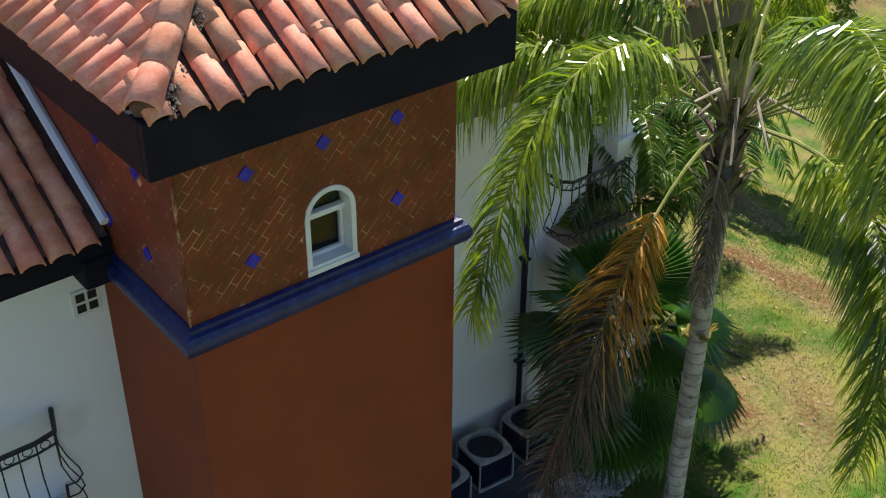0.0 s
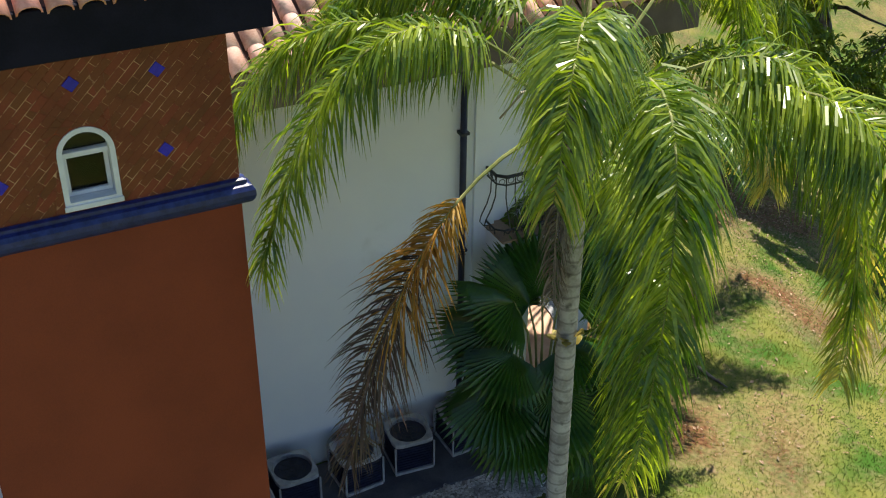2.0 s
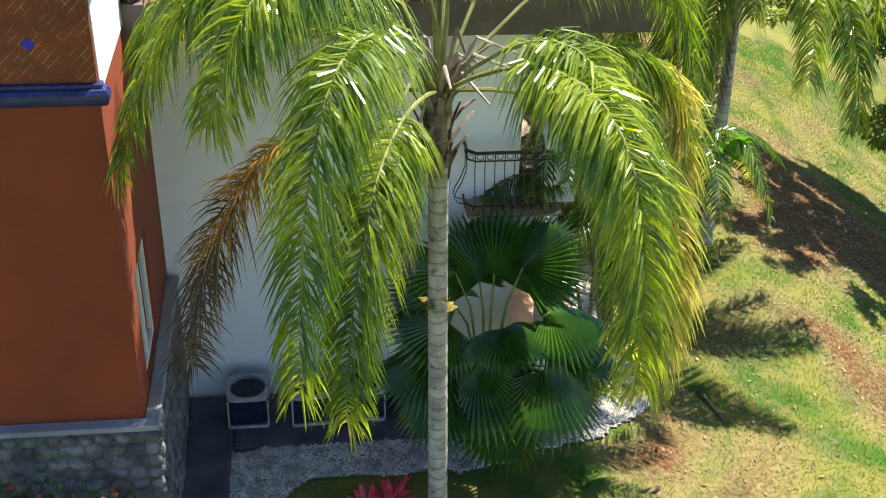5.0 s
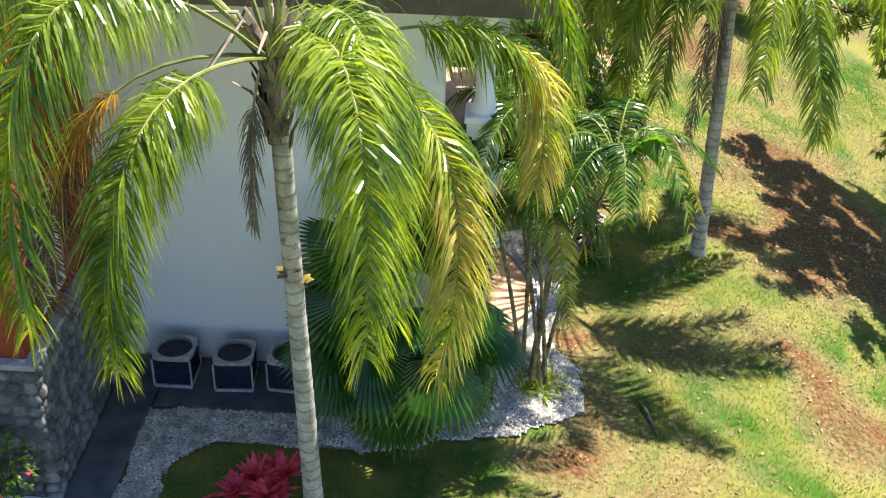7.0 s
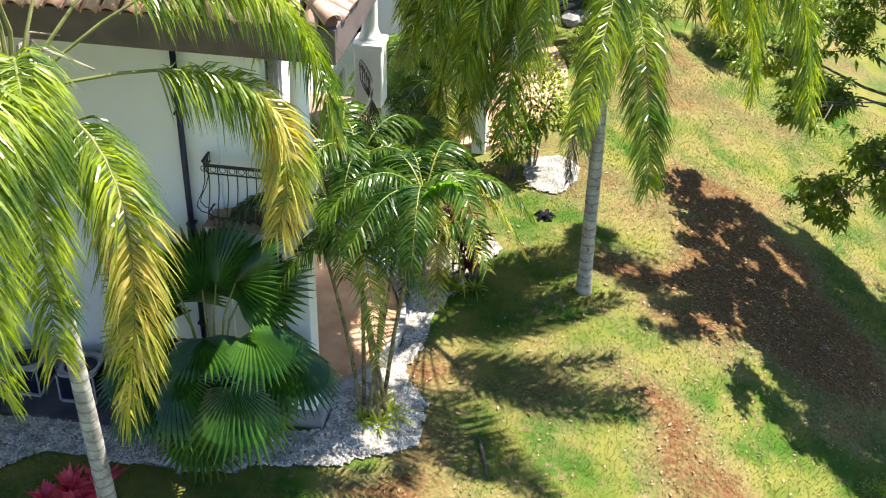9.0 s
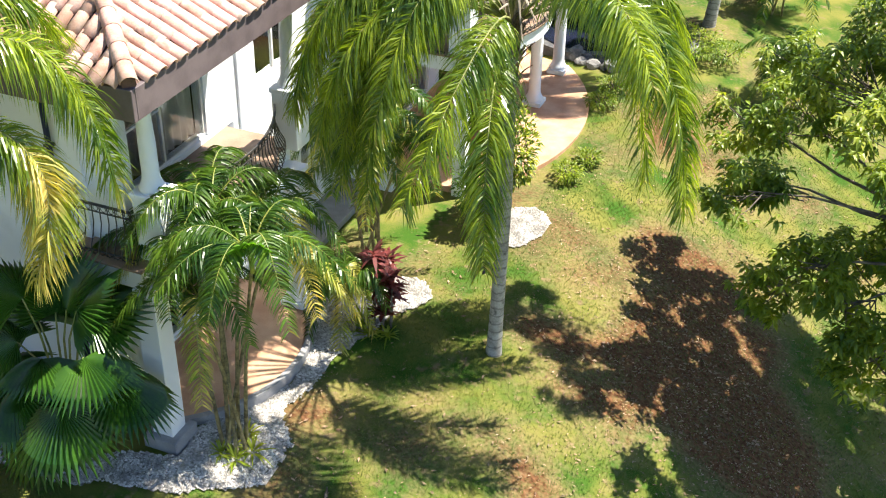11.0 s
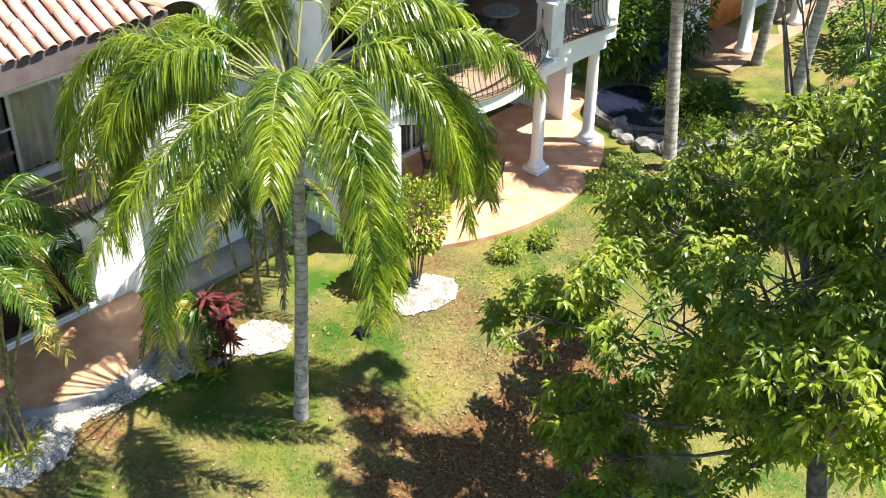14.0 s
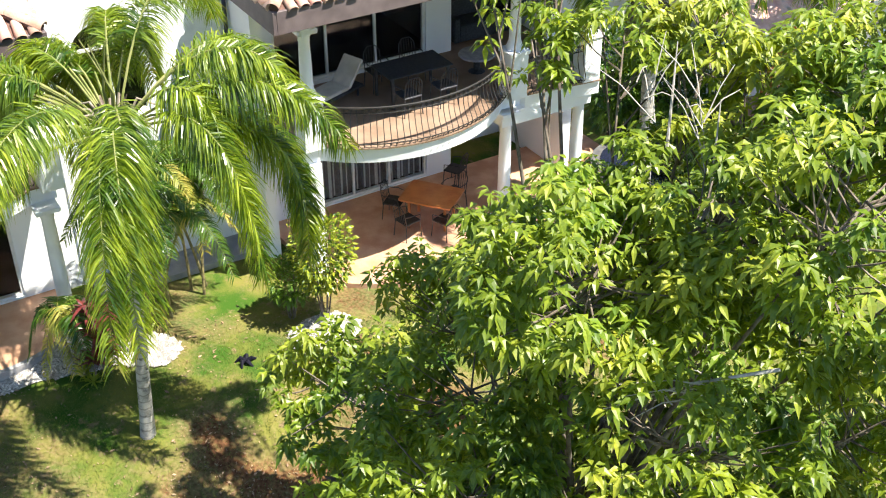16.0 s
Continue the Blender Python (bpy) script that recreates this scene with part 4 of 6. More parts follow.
def condenser(x, y, label, rz=0):
    top = thing("air_condenser", label, "air conditioner", (x, y, -0.06), "condensers beside the wall", rz=rz)
    w, h = 0.29, 0.58
    part("base", boxed(-w, w, -w, w, 0.0, 0.05, 0.01), ACGREY, top)
    part("body", boxed(-w + 0.02, w - 0.02, -w + 0.02, w - 0.02, 0.05, h - 0.06, 0.02), NAVY, top, "dark louvred coil body")
    for sx in (-1, 1):
        for sy in (-1, 1):
            part("corner_post", boxed(sx * w - 0.014, sx * w + 0.014, sy * w - 0.014, sy * w + 0.014, 0.05, h - 0.05, 0.006), ACGREY, top)
    for k in range(9):
        z = 0.09 + k * 0.047
        bm = bmesh.new()
        for s in (-1, 1):
            box(bm, -w + 0.03, w - 0.03, s * (w - 0.012) - 0.006, s * (w - 0.012) + 0.006, z, z + 0.014)
            box(bm, s * (w - 0.012) - 0.006, s * (w - 0.012) + 0.006, -w + 0.03, w - 0.03, z, z + 0.014)
        part("louvre", bm, NAVY, top)
    bm = bmesh.new()
    n = 24
    sq = []
    for k in range(n):
        a = math.tau * k / n
        c, s = math.cos(a), math.sin(a)
        f = (w + 0.015) / max(abs(c), abs(s))
        f = min(f, (w + 0.015) * 1.28)
        sq.append((c * f, s * f))
    for r0, r1 in ((0, 1),):
        o0 = [bm.verts.new((a, b, h - 0.06)) for a, b in sq]
        o1 = [bm.verts.new((a, b, h)) for a, b in sq]
        i1 = [bm.verts.new((0.27 * math.cos(math.tau * k / n), 0.27 * math.sin(math.tau * k / n), h)) for k in range(n)]
        i0 = [bm.verts.new((0.26 * math.cos(math.tau * k / n), 0.26 * math.sin(math.tau * k / n), h - 0.08)) for k in range(n)]
        for A, B in ((o0, o1), (o1, i1), (i1, i0)):
            for k in range(n):
                bm.faces.new((A[k], A[(k + 1) % n], B[(k + 1) % n], B[k]))
    part("top_ring", bm, ACGREY, top, "pale grey top frame")
    bm = bmesh.new()
    for k in range(5):
        a = math.tau * k / 5
        tube(bm, [(0, 0, h - 0.1), (0.2 * math.cos(a), 0.2 * math.sin(a), h - 0.09)], [0.03, 0.06], 4)
    part("fan", bm, NAVY, top)
    bm = bmesh.new()
    for r in (0.08, 0.13, 0.18):
        tube(bm, [(r * math.cos(a), r * math.sin(a), h - 0.012) for a in np.linspace(0, math.tau, 21)], 0.004, 4, False)
    for k in range(8):
        a = math.tau * k / 8
        tube(bm, [(0, 0, h - 0.012), (0.23 * math.cos(a), 0.23 * math.sin(a), h - 0.012)], 0.004, 4)
    tagged(part("guard", bm, IRON, top), kind="stuff")
    return top


A1 = condenser(6.66, 9.42, "dark air conditioner condenser with pale frame on concrete pad")
for x, y, rz in ((7.58, 9.4, 4), (8.42, 9.45, -5), (9.3, 9.5, 2)):
    copy_thing(A1, pose(x, y, -0.06, 0, 0, rz))


# ---- planting ----
def leaflet(verts, faces, base, d, side, length, width, sag, fold=0.0):
    """A tapering strip from base along d that bends down; three lengths and a point."""
    n0 = len(verts)
    p = Vector(base)
    for k, (f, w) in enumerate(((0.0, 0.28), (0.3, 1.0), (0.65, 0.8))):
        q = p + d * (length * f) + Vector((0, 0, -sag * length * f * f))
        verts.append(tuple(q - side * (width * w * 0.5)))
        verts.append(tuple(q + side * (width * w * 0.5)))
    tip = p + d * length + Vector((0, 0, -sag * length))
    verts.append(tuple(tip))
    faces += [(n0, n0 + 1, n0 + 3, n0 + 2), (n0 + 2, n0 + 3, n0 + 5, n0 + 4), (n0 + 4, n0 + 5, n0 + 6)]


def hanging_leaflet(verts, faces, base, d, side, length, width, sag):
    """A narrow strip that leaves the rib along d and then curves over to hang down, tapering to a fine tip."""
    n0, p, steps = len(verts), Vector(base), 4
    for k, w in enumerate((0.4, 1.0, 0.85, 0.5)):
        verts.append(tuple(p - side * (width * w * 0.5)))
        verts.append(tuple(p + side * (width * w * 0.5)))
        p = p + (d + Vector((0, 0, -sag * 1.9 * (k + 0.5) / steps))).normalized() * (length / steps)
    verts.append(tuple(p))
    for k in range(3):
        a = n0 + 2 * k
        faces.append((a, a + 1, a + 3, a + 2))
    faces.append((n0 + 6, n0 + 7, n0 + 8))


def frond(parent, start, lift, tip, mat, rng, count=85, leaf=0.5, width=0.03, bare=0.2, plume=0.6, sag=0.5, rach=0.02, name="frond", label="", rmat=None, ragged=0.0, mat2=None, turn_at=0.5, spread_out=1.0):
    """A feather leaf along a curve from start over lift to tip, in the palm's own axes."""
    p0, p1, p2 = Vector(start), Vector(lift), Vector(tip)
    verts, faces, second = [], [], []
    for k in range(count):
        f = bare + (1 - bare) * (k + rng.random() * 0.6) / count
        p = bezier(p0, p1, p2, f)
        d = (bezier(p0, p1, p2, min(1, f + 0.02)) - bezier(p0, p1, p2, f - 0.02)).normalized()
        across = d.cross(Vector((0, 0, 1)))
        if across.length < 0.15:
            across = (p2 - p0).cross(Vector((0, 0, 1)))
        across.normalize()
        up = across.cross(d).normalized()
        g = (f - bare) / (1 - bare)
        size = leaf * (0.7 + 0.5 * math.sin(math.pi * min(1, 0.1 + g * 0.9)) ** 0.7) * (1 - 0.25 * g) * rng.uniform(0.85, 1.1)
        if mat == FROND_O:
            size *= min(1.0, 0.4 + 1.5 * g)
        for s in (-1, 1):
            if rng.random() < ragged:
                continue
            tilt = rng.uniform(-plume, plume * 0.9) + 0.15
            way = (across * s * math.cos(tilt) * spread_out + up * math.sin(tilt) + d * rng.uniform(0.3, 0.75)).normalized()
            flat = (d - way * d.dot(way)).normalized()
            turn = rng.uniform(-1.0, 1.0)
            flat = (flat * math.cos(turn) + way.cross(flat) * math.sin(turn)).normalized()
            hanging_leaflet(verts, faces, p, way, flat, size, width * rng.uniform(0.8, 1.15), sag * rng.uniform(0.7, 1.3))
            second += [1 if g + rng.uniform(-0.15, 0.15) > turn_at else 0] * 4
    me = mesh_of(name, verts, faces, mat)
    if mat2:
        me.materials.append(mat2)
        me.polygons.foreach_set("material_index", second)
    ob = new(name, me)
    ob.parent = parent
    if label:
        tagged(ob, label)
    bm = bmesh.new()
    steps = 12
    tube(bm, [bezier(p0, p1, p2, k / steps) for k in range(steps + 1)], [max(0.004, rach * (1.5 - 1.4 * k / steps)) for k in range(steps + 1)], 6)
    part("rachis", bm, rmat or RACHIS, ob)
    return ob


def palm_trunk(parent, pts, r0, r1, rings=40):
    bm = bmesh.new()
    pts = [Vector(p) for p in pts]
    line, rad = [], []
    for k in range(rings * 2 + 1):
        f = k / (rings * 2)
        s = f * (len(pts) - 1)
        i = min(int(s), len(pts) - 2)
        line.append(pts[i].lerp(pts[i + 1], s - i))
        r = r0 + (r1 - r0) * f + 0.05 * math.exp(-f * 18)
        rad.append(r * (1.0 if k % 2 else 0.985) * (1 + 0.02 * math.sin(k * 1.7)))
    tube(bm, line, rad, 14)
    return part("trunk", bm, TRUNK, parent, smooth=True)


def crown_shaft(parent, c, rng, r=0.15, h=0.9, mat=None):
    """Old leaf bases wrapped round the top of a palm."""
    for k in range(34):
        a = k * 2.4 + rng.uniform(-0.3, 0.3)
        z = c.z - 0.95 + k * 0.034
        d = Vector((math.cos(a), math.sin(a), 0))
        side = Vector((-math.sin(a), math.cos(a), 0))
        q = Vector((c.x, c.y, z)) + d * r * 0.85
        long, lean, twist = rng.uniform(0.3, 0.62), rng.uniform(0.05, 0.2), rng.uniform(-0.1, 0.1)
        bm = bmesh.new()
        rows = []
        for f, w in ((0.0, 0.085), (0.35, 0.06), (0.7, 0.038), (1.0, 0.02)):
            m = q + d * (lean * f * f * 1.6 + 0.03 * f) + Vector((0, 0, long * f)) + side * twist * f * f
            rows.append([bm.verts.new(m - side * w), bm.verts.new(m + d * w * 0.45), bm.verts.new(m + side * w), bm.verts.new(m - d * 0.012)])
        for lo, hi in zip(rows, rows[1:]):
            for i in range(4):
                bm.faces.new((lo[i], lo[(i + 1) % 4], hi[(i + 1) % 4], hi[i]))
        bm.faces.new(rows[-1])
        part("leaf_base", bm, FIBRE, parent)
    for k in range(14):
        a = k * 2.4 + 0.5
        d = Vector((math.cos(a), math.sin(a), 0))
        q = rng.uniform(0.5, 1.0)
        bm = bmesh.new()
        tube(bm, [c + d * 0.06, c + d * q * 0.45 + Vector((0, 0, 0.35 + 0.3 * rng.random())), c + d * q + Vector((0, 0, 0.25 + rng.uniform(-0.3, 0.4)))], [0.034, 0.024, 0.012], 6)
        part("old_petiole", bm, DRYSTEM, parent)


def feather_palm(label, base, head, fronds, seed, r0=0.13, r1=0.11, spare=8, reach=2.6, twins=None):
    """fronds: rows of (middle x, y, z, tip x, y, z, material), as offsets from the head."""
    rng = random.Random(seed)
    top = thing("palm_tree", label, "palm tree", base, "feather palms")
    c = Vector(head) - Vector(base)
    mid = c * 0.5 + Vector((rng.uniform(-0.05, 0.05), rng.uniform(-0.05, 0.05), 0))
    palm_trunk(top, [(0, 0, -0.15), mid * 0.5 + Vector((0, 0, 0)), mid, c], r0, r1)
    crown_shaft(top, c, rng, r1 + 0.02)
    more = []
    for k, (mx, my, mz, dx, dy, dz, mat) in enumerate(fronds):
        if mat not in (FROND_D, FROND_O) and (twins is None or k in twins):
            a, q = rng.choice((-1, 1)) * rng.uniform(0.14, 0.32), rng.uniform(0.8, 0.98)
            a = abs(a) * 0.7 if twins else a
            ca, sa = math.cos(a) * q, math.sin(a) * q
            more.append((mx * ca - my * sa, mx * sa + my * ca, mz + rng.uniform(0.05, 0.45), dx * ca - dy * sa, dx * sa + dy * ca, dz + rng.uniform(-0.3, 0.6), mat))
    for mx, my, mz, dx, dy, dz, mat in list(fronds) + more:
        tip = c + Vector((dx, dy, dz))
        start = c + Vector((mx, my, 0)).normalized() * 0.08 + Vector((0, 0, 0.1))
        lift = (c + Vector((mx, my, mz))) * 2 - (start + tip) * 0.5
        dead = mat in (FROND_D, FROND_O)
        two, cut = (FROND_D, 0.38) if mat == FROND_O else (FROND_Y, 0.42) if mat == FROND_Y else (FROND_Y, 1.06)
        mat = FROND if mat == FROND_Y else mat
        wisp = mat == FROND_D
        mat = FROND_G if wisp else mat
        two = FROND_G if wisp else two
        frond(top, start, lift, tip, mat, rng,
              110 if wisp else 300 if dead else 290, 0.42 if wisp else 0.82 if dead else 0.76, 0.022 if dead else 0.027, 0.4 if dead else 0.24, 0.9, 2.2 if wisp else 0.75 if dead else 1.4, rach=0.017, spread_out=1.0 if dead else 0.95,
              label="drooping dead grey frond" if wisp else "drooping orange and brown frond" if mat == FROND_O else "yellowing frond" if cut == 0.42 else "", ragged=0.1 if dead else 0.03, mat2=two, turn_at=cut, rmat=DRYSTEM if wisp else None)
    for k in range(spare):
        a = math.tau * k / spare + rng.uniform(-0.25, 0.25)
        q = reach * rng.uniform(0.75, 1.0)
        e = rng.uniform(0.9, 2.0)
        tip = c + Vector((math.cos(a) * q, math.sin(a) * q, rng.uniform(-0.6, 0.9)))
        frond(top, c + Vector((0, 0, 0.15)), c + Vector((math.cos(a) * q * 0.5, math.sin(a) * q * 0.5, e + 0.3)), tip, FROND, rng, 160, 0.44, 0.028, 0.14, 0.6, 1.0, spread_out=0.85)
    spear = bmesh.new()
    for k in range(3):
        tube(spear, [c, c + Vector((rng.uniform(-0.1, 0.1), rng.uniform(-0.1, 0.1), 0.8)), c + Vector((rng.uniform(-0.3, 0.3), rng.uniform(-0.3, 0.3), 1.7))], [0.04, 0.025, 0.008], 6)
    part("spear_leaf", spear, RACHIS, top)
    return top


PALM_A = feather_palm("tall feather palm with grey trunk and one browning frond", (9.22, 6.7, -0.12), (9.05, 6.55, 6.5), [
    (-2, 0.1, 1.3, -3.35, 0.1, -0.85, FROND), (-1.85, -0.5, -0.45, -2.75, -0.4, -3.05, FROND_O), (-1.3, -1.9, 2.05, -2.1, -2.9, 1.2, FROND), (-1.1, -2.8, 1.6, -1.5, -3.4, -1.05, FROND),
    (-0.8, -2.2, 0.2, -1.1, -2.7, -2, FROND), (1.1, -2.4, 1, 1.35, -3.4, -1.15, FROND), (1.8, -1.5, 0, 1.9, -2.2, -2.25, FROND_Y), (2.4, 0.7, 0.1, 2.8, 0.2, -1.45, FROND_Y),
    (1.2, 1.8, 1.4, 1.9, 2.7, -0.35, FROND), (-1.2, 1.7, 1.3, -1.9, 2.6, -0.25, FROND),
    (-2, 1, 1.1, -3.2, 1.5, -0.15, FROND), (2.2, 1.1, 1.2, 3.2, 1.4, -0.75, FROND), (-0.25, -0.1, -0.6, -0.3, -0.15, -1.9, FROND_D), (-1, 0.9, 1.6, -2.2, 1.6, 0.65, FROND), (0.3, 1.6, 1.9, 0.6, 2.9, 0.85, FROND)], 11, spare=0, twins=(5,))
feather_palm("tall feather palm in the lawn with a hanging dead frond", (15.2, 14.02, -0.2), (15.1, 14.42, 6.0), [
    (2.3, -0.9, 0.65, 3.3, -1.4, -1.9, FROND), (1.7, -1.6, 1.5, 2.9, -2.8, 0.7, FROND), (1.4, 2.0, 0.1, 2.1, 2.3, -1.9, FROND), (1.5, 1.8, 1.15, 2.6, 2.9, 0.2, FROND),
    (0.2, -2.0, 0.45, -0.15, -3.9, -1.25, FROND), (0.6, -2.5, -0.2, 0.95, -3.5, -2.2, FROND), (-1.15, -2.0, 0.9, -1.9, -3.0, -0.95, FROND), (-0.26, -0.2, -2.0, -0.34, -0.24, -4.0, FROND_D),
    (-0.12, -0.32, -1.6, -0.1, -0.4, -3.3, FROND_D), (1.9, 0.9, 0.7, 2.6, 1.3, -1.7, FROND), (-1.8, 1.0, 1.0, -2.9, 1.6, -0.6, FROND), (-0.6, 2.2, 1.0, -1.0, 3.2, -0.5, FROND),
    (-2.0, -0.6, 1.0, -3.1, -0.9, -1.3, FROND), (1.6, -0.3, 0.9, 2.5, -0.5, -2.0, FROND), (-0.9, 1.3, 2.0, -1.7, 2.5, 1.0, FROND), (-1.7, -1.3, 0.3, -2.4, -1.9, -2.0, FROND), (-1.9, 0.2, 0.5, -2.7, 0.3, -1.9, FROND),
    (-1.2, -1.5, 0.5, -1.7, -2.1, -1.7, FROND), (-1.6, -1.9, 1.2, -2.4, -2.8, -0.7, FROND), (-0.5, -1.8, 1.3, -0.9, -3.2, -0.5, FROND), (-2.0, -1.2, 0.7, -2.9, -1.9, -1.2, FROND), (-0.9, -1.9, 0.6, -1.3, -2.6, -2.1, FROND), (-2.2, -0.4, 0.9, -3.2, -0.8, -0.9, FROND)], 23, spare=0, twins=(0, 2, 3, 6, 9, 12, 10, 15, 16))
for k in range(12):
    a = k * 1.3
    verts, faces = [], []
    leaflet(verts, faces, Vector((0.1 * math.cos(a), 0.1 * math.sin(a), 0)), Vector((math.cos(a), math.sin(a), 1.6 - 0.5 * (k % 3))).normalized(), Vector((-math.sin(a), math.cos(a), 0)), 0.18, 0.12, 0.3)
    ob = piece("bract", mesh_of("bract", verts, faces, BRACT), PALM_A, pose(-0.11, -0.1, 3.85 + 0.05 * (k % 5)))
    tagged(ob, "yellow-green bract on the trunk")


def fan_leaf_mesh(name, radius, seg, rng, mat):
    """A pleated fan blade with notched tips, arching down to its rim; stalk end at the origin, middle rib along x."""
    verts, faces = [(0, 0, 0)], []
    span = radians(rng.uniform(205, 250))
    arch = rng.uniform(0.22, 0.4)
    n = seg * 2 + 1
    for part_of, pleat in ((0.38, 0.012), (0.74, 0.024)):
        for k in range(n):
            a = -span / 2 + span * k / (seg * 2)
            r = radius * part_of * (0.84 + 0.16 * math.cos(a))
            verts.append((r * math.cos(a), r * math.sin(a), (pleat if k % 2 else -pleat) - arch * radius * part_of ** 2 * (1 + 0.5 * math.sin(a) ** 2)))
    for k in range(seg):
        a = -span / 2 + span * (k + 0.5) / seg
        r = radius * (1 + rng.uniform(-0.04, 0.05)) * (0.84 + 0.16 * math.cos(a))
        verts.append((r * math.cos(a), r * math.sin(a), -arch * radius * 1.05 * (1 + 0.5 * math.sin(a) ** 2)))
    for k in range(seg * 2):
        faces += [(0, 1 + k, 2 + k), (1 + k, n + 1 + k, n + 2 + k, 2 + k)]
    for k in range(seg):
        i = n + 1 + 2 * k
        faces += [(i, 2 * n + 1 + k, i + 1), (i + 1, 2 * n + 1 + k, i + 2)]
    return mesh_of(name, verts, faces, mat)


def fan_palm(label, base, leaves, seed):
    """leaves: rows of (heading, stalk reach, stalk height, pitch of the blade, radius)."""
    rng = random.Random(seed)
    top = thing("fan_palm", label, "fan palm", base, "fan palms")
    part("trunk", tube(bmesh.new(), [(0, 0, -0.2), (0.02, 0, 0.4), (0, 0.02, 1.0)], [0.09, 0.08, 0.06], 8), FIBRE, top)
    for heading, reach, height, pitch, r in leaves:
        a = radians(heading)
        out = Vector((math.cos(a), math.sin(a), 0))
        hub = out * reach + Vector((0, 0, height))
        d = out * math.cos(radians(pitch)) + Vector((0, 0, math.sin(radians(pitch))))
        side = Vector((-math.sin(a), math.cos(a), rng.uniform(-0.3, 0.3)))
        side = (side - d * side.dot(d)).normalized()
        ob = new("fan_leaf", fan_leaf_mesh("fan_leaf", r, 34, rng, FAN))
        ob.parent = top
        ob.matrix_basis = Matrix.Translation(hub) @ Matrix((d, side, d.cross(side))).transposed().to_4x4()
        bm = bmesh.new()
        tube(bm, [out * 0.05 + Vector((0, 0, 0.9)), hub * 0.55 + Vector((0, 0, 0.5 + 0.1 * height)), hub], [0.024, 0.017, 0.012], 6)
        part("leaf_stalk", bm, RACHIS, top)
    return top


fan_palm("dark green fan palm with large pleated leaves over gravel", (10.1, 8.6, -0.1), [
    (-50, 1.0, 1.9, -22, 1.08), (-108, 0.7, 1.9, -30, 1.05), (3, 1.05, 1.95, -18, 1.05), (195, 0.8, 1.8, -15, 1.0), (-75, 0.45, 2.4, 5, 0.8), (40, 0.6, 2.7, 30, 1.0), (75, 0.3, 2.8, 70, 0.95), (115, 0.3, 2.7, 62, 0.95),
    (150, 0.6, 2.4, 15, 1.0), (175, 0.5, 3.0, 35, 0.9), (-20, 0.8, 2.5, 0, 0.95), (-140, 0.85, 1.6, -28, 0.98), (-82, 0.85, 1.35, -42, 0.92), (15, 0.45, 3.0, 55, 0.9), (-165, 0.6, 2.3, 5, 0.9)], 5)


def cane_palm(label, base, heads, seed):
    """A clump of thin ringed canes; heads: rows of (x, y, z, leaves, reach) where each cane ends in arching feather leaves."""
    rng = random.Random(seed)
    top = thing("cane_palm", label, "cane palm", base, "cane palms")
    for k, (hx, hy, hz, leaves, reach) in enumerate(heads):
        a = math.tau * k / len(heads)
        foot, head = Vector((math.cos(a) * 0.2, math.sin(a) * 0.2, -0.1)), Vector((hx, hy, hz))
        bow = foot.lerp(head, 0.5) + Vector((hx, hy, 0)) * -0.18
        bm = bmesh.new()
        tube(bm, [bezier(foot, bow, head, i / 18) for i in range(19)], [0.034 - 0.012 * i / 18 + (0.004 if i % 2 else 0) for i in range(19)], 8)
        part("cane", bm, CANEBARK, top)
        part("crownshaft", tube(bmesh.new(), [head - Vector((0, 0, 0.12)), head + Vector((0, 0, 0.25)), head + Vector((0, 0, 0.5))], [0.036, 0.042, 0.016], 8), CANERIB, top)
        for j in range(leaves):
            b = 1.3 * k + math.tau * j / leaves + rng.uniform(-0.3, 0.3)
            q = reach * rng.uniform(0.8, 1.1)
            dx, dy = math.cos(b) * q, math.sin(b) * q
            old = j == leaves - 1
            steep = 1.25 if j % 3 == 0 else 1.0
            frond(top, head + Vector((0, 0, 0.2)), head + Vector((dx * 0.45, dy * 0.45, rng.uniform(0.9, 1.3) * steep)), head + Vector((dx, dy, rng.uniform(-1.0, -0.6) if old else rng.uniform(-0.55, 0.15) * (2 - steep))), CANE, rng, 74, 0.42, 0.027, 0.1, 0.15, 0.75, 0.011,
                  rmat=CANERIB, mat2=FROND_Y, turn_at=0.3 if old else 1.1)
    return top


CANES = cane_palm("clump of cane palms with green arching leaves in white gravel", (12.16, 10.0, -0.15), [(-0.1, -0.35, 2.8, 5, 1.25), (0.85, -0.35, 3.95, 9, 1.5), (0.3, 0.15, 3.6, 5, 1.4), (-0.25, 0.4, 4.0, 6, 1.5), (-0.85, 0.1, 3.3, 6, 1.4), (0.45, 0.9, 3.8, 6, 1.4), (-0.6, 0.8, 3.9, 5, 1.5)], 31)
young = fan_leaf_mesh("young_leaf", 0.42, 12, random.Random(2), material("young_cane_leaf", (0.05, 0.16, 0.012), (0.12, 0.27, 0.02), 0.4, 2, 25, 0.0, through_light=0.4))
tagged(piece("young_leaf", young, CANES, pose(1.1, -0.75, 4.5, 0, -70, -60)), "bright pleated young leaf")
part("leaf_stalk", tube(bmesh.new(), [(0.85, -0.35, 4.0), (1.0, -0.6, 4.35), (1.1, -0.75, 4.5)], [0.016, 0.013, 0.01], 6), CANERIB, CANES)
cane_palm("cane palm clump beyond the terrace", (12.0, 15.5, -0.1), [(0.3, -0.2, 2.9, 6, 1.5), (-0.3, 0.3, 3.2, 6, 1.5), (0.4, 0.5, 2.3, 6, 1.4), (-0.2, -0.5, 2.5, 5, 1.3)], 33)
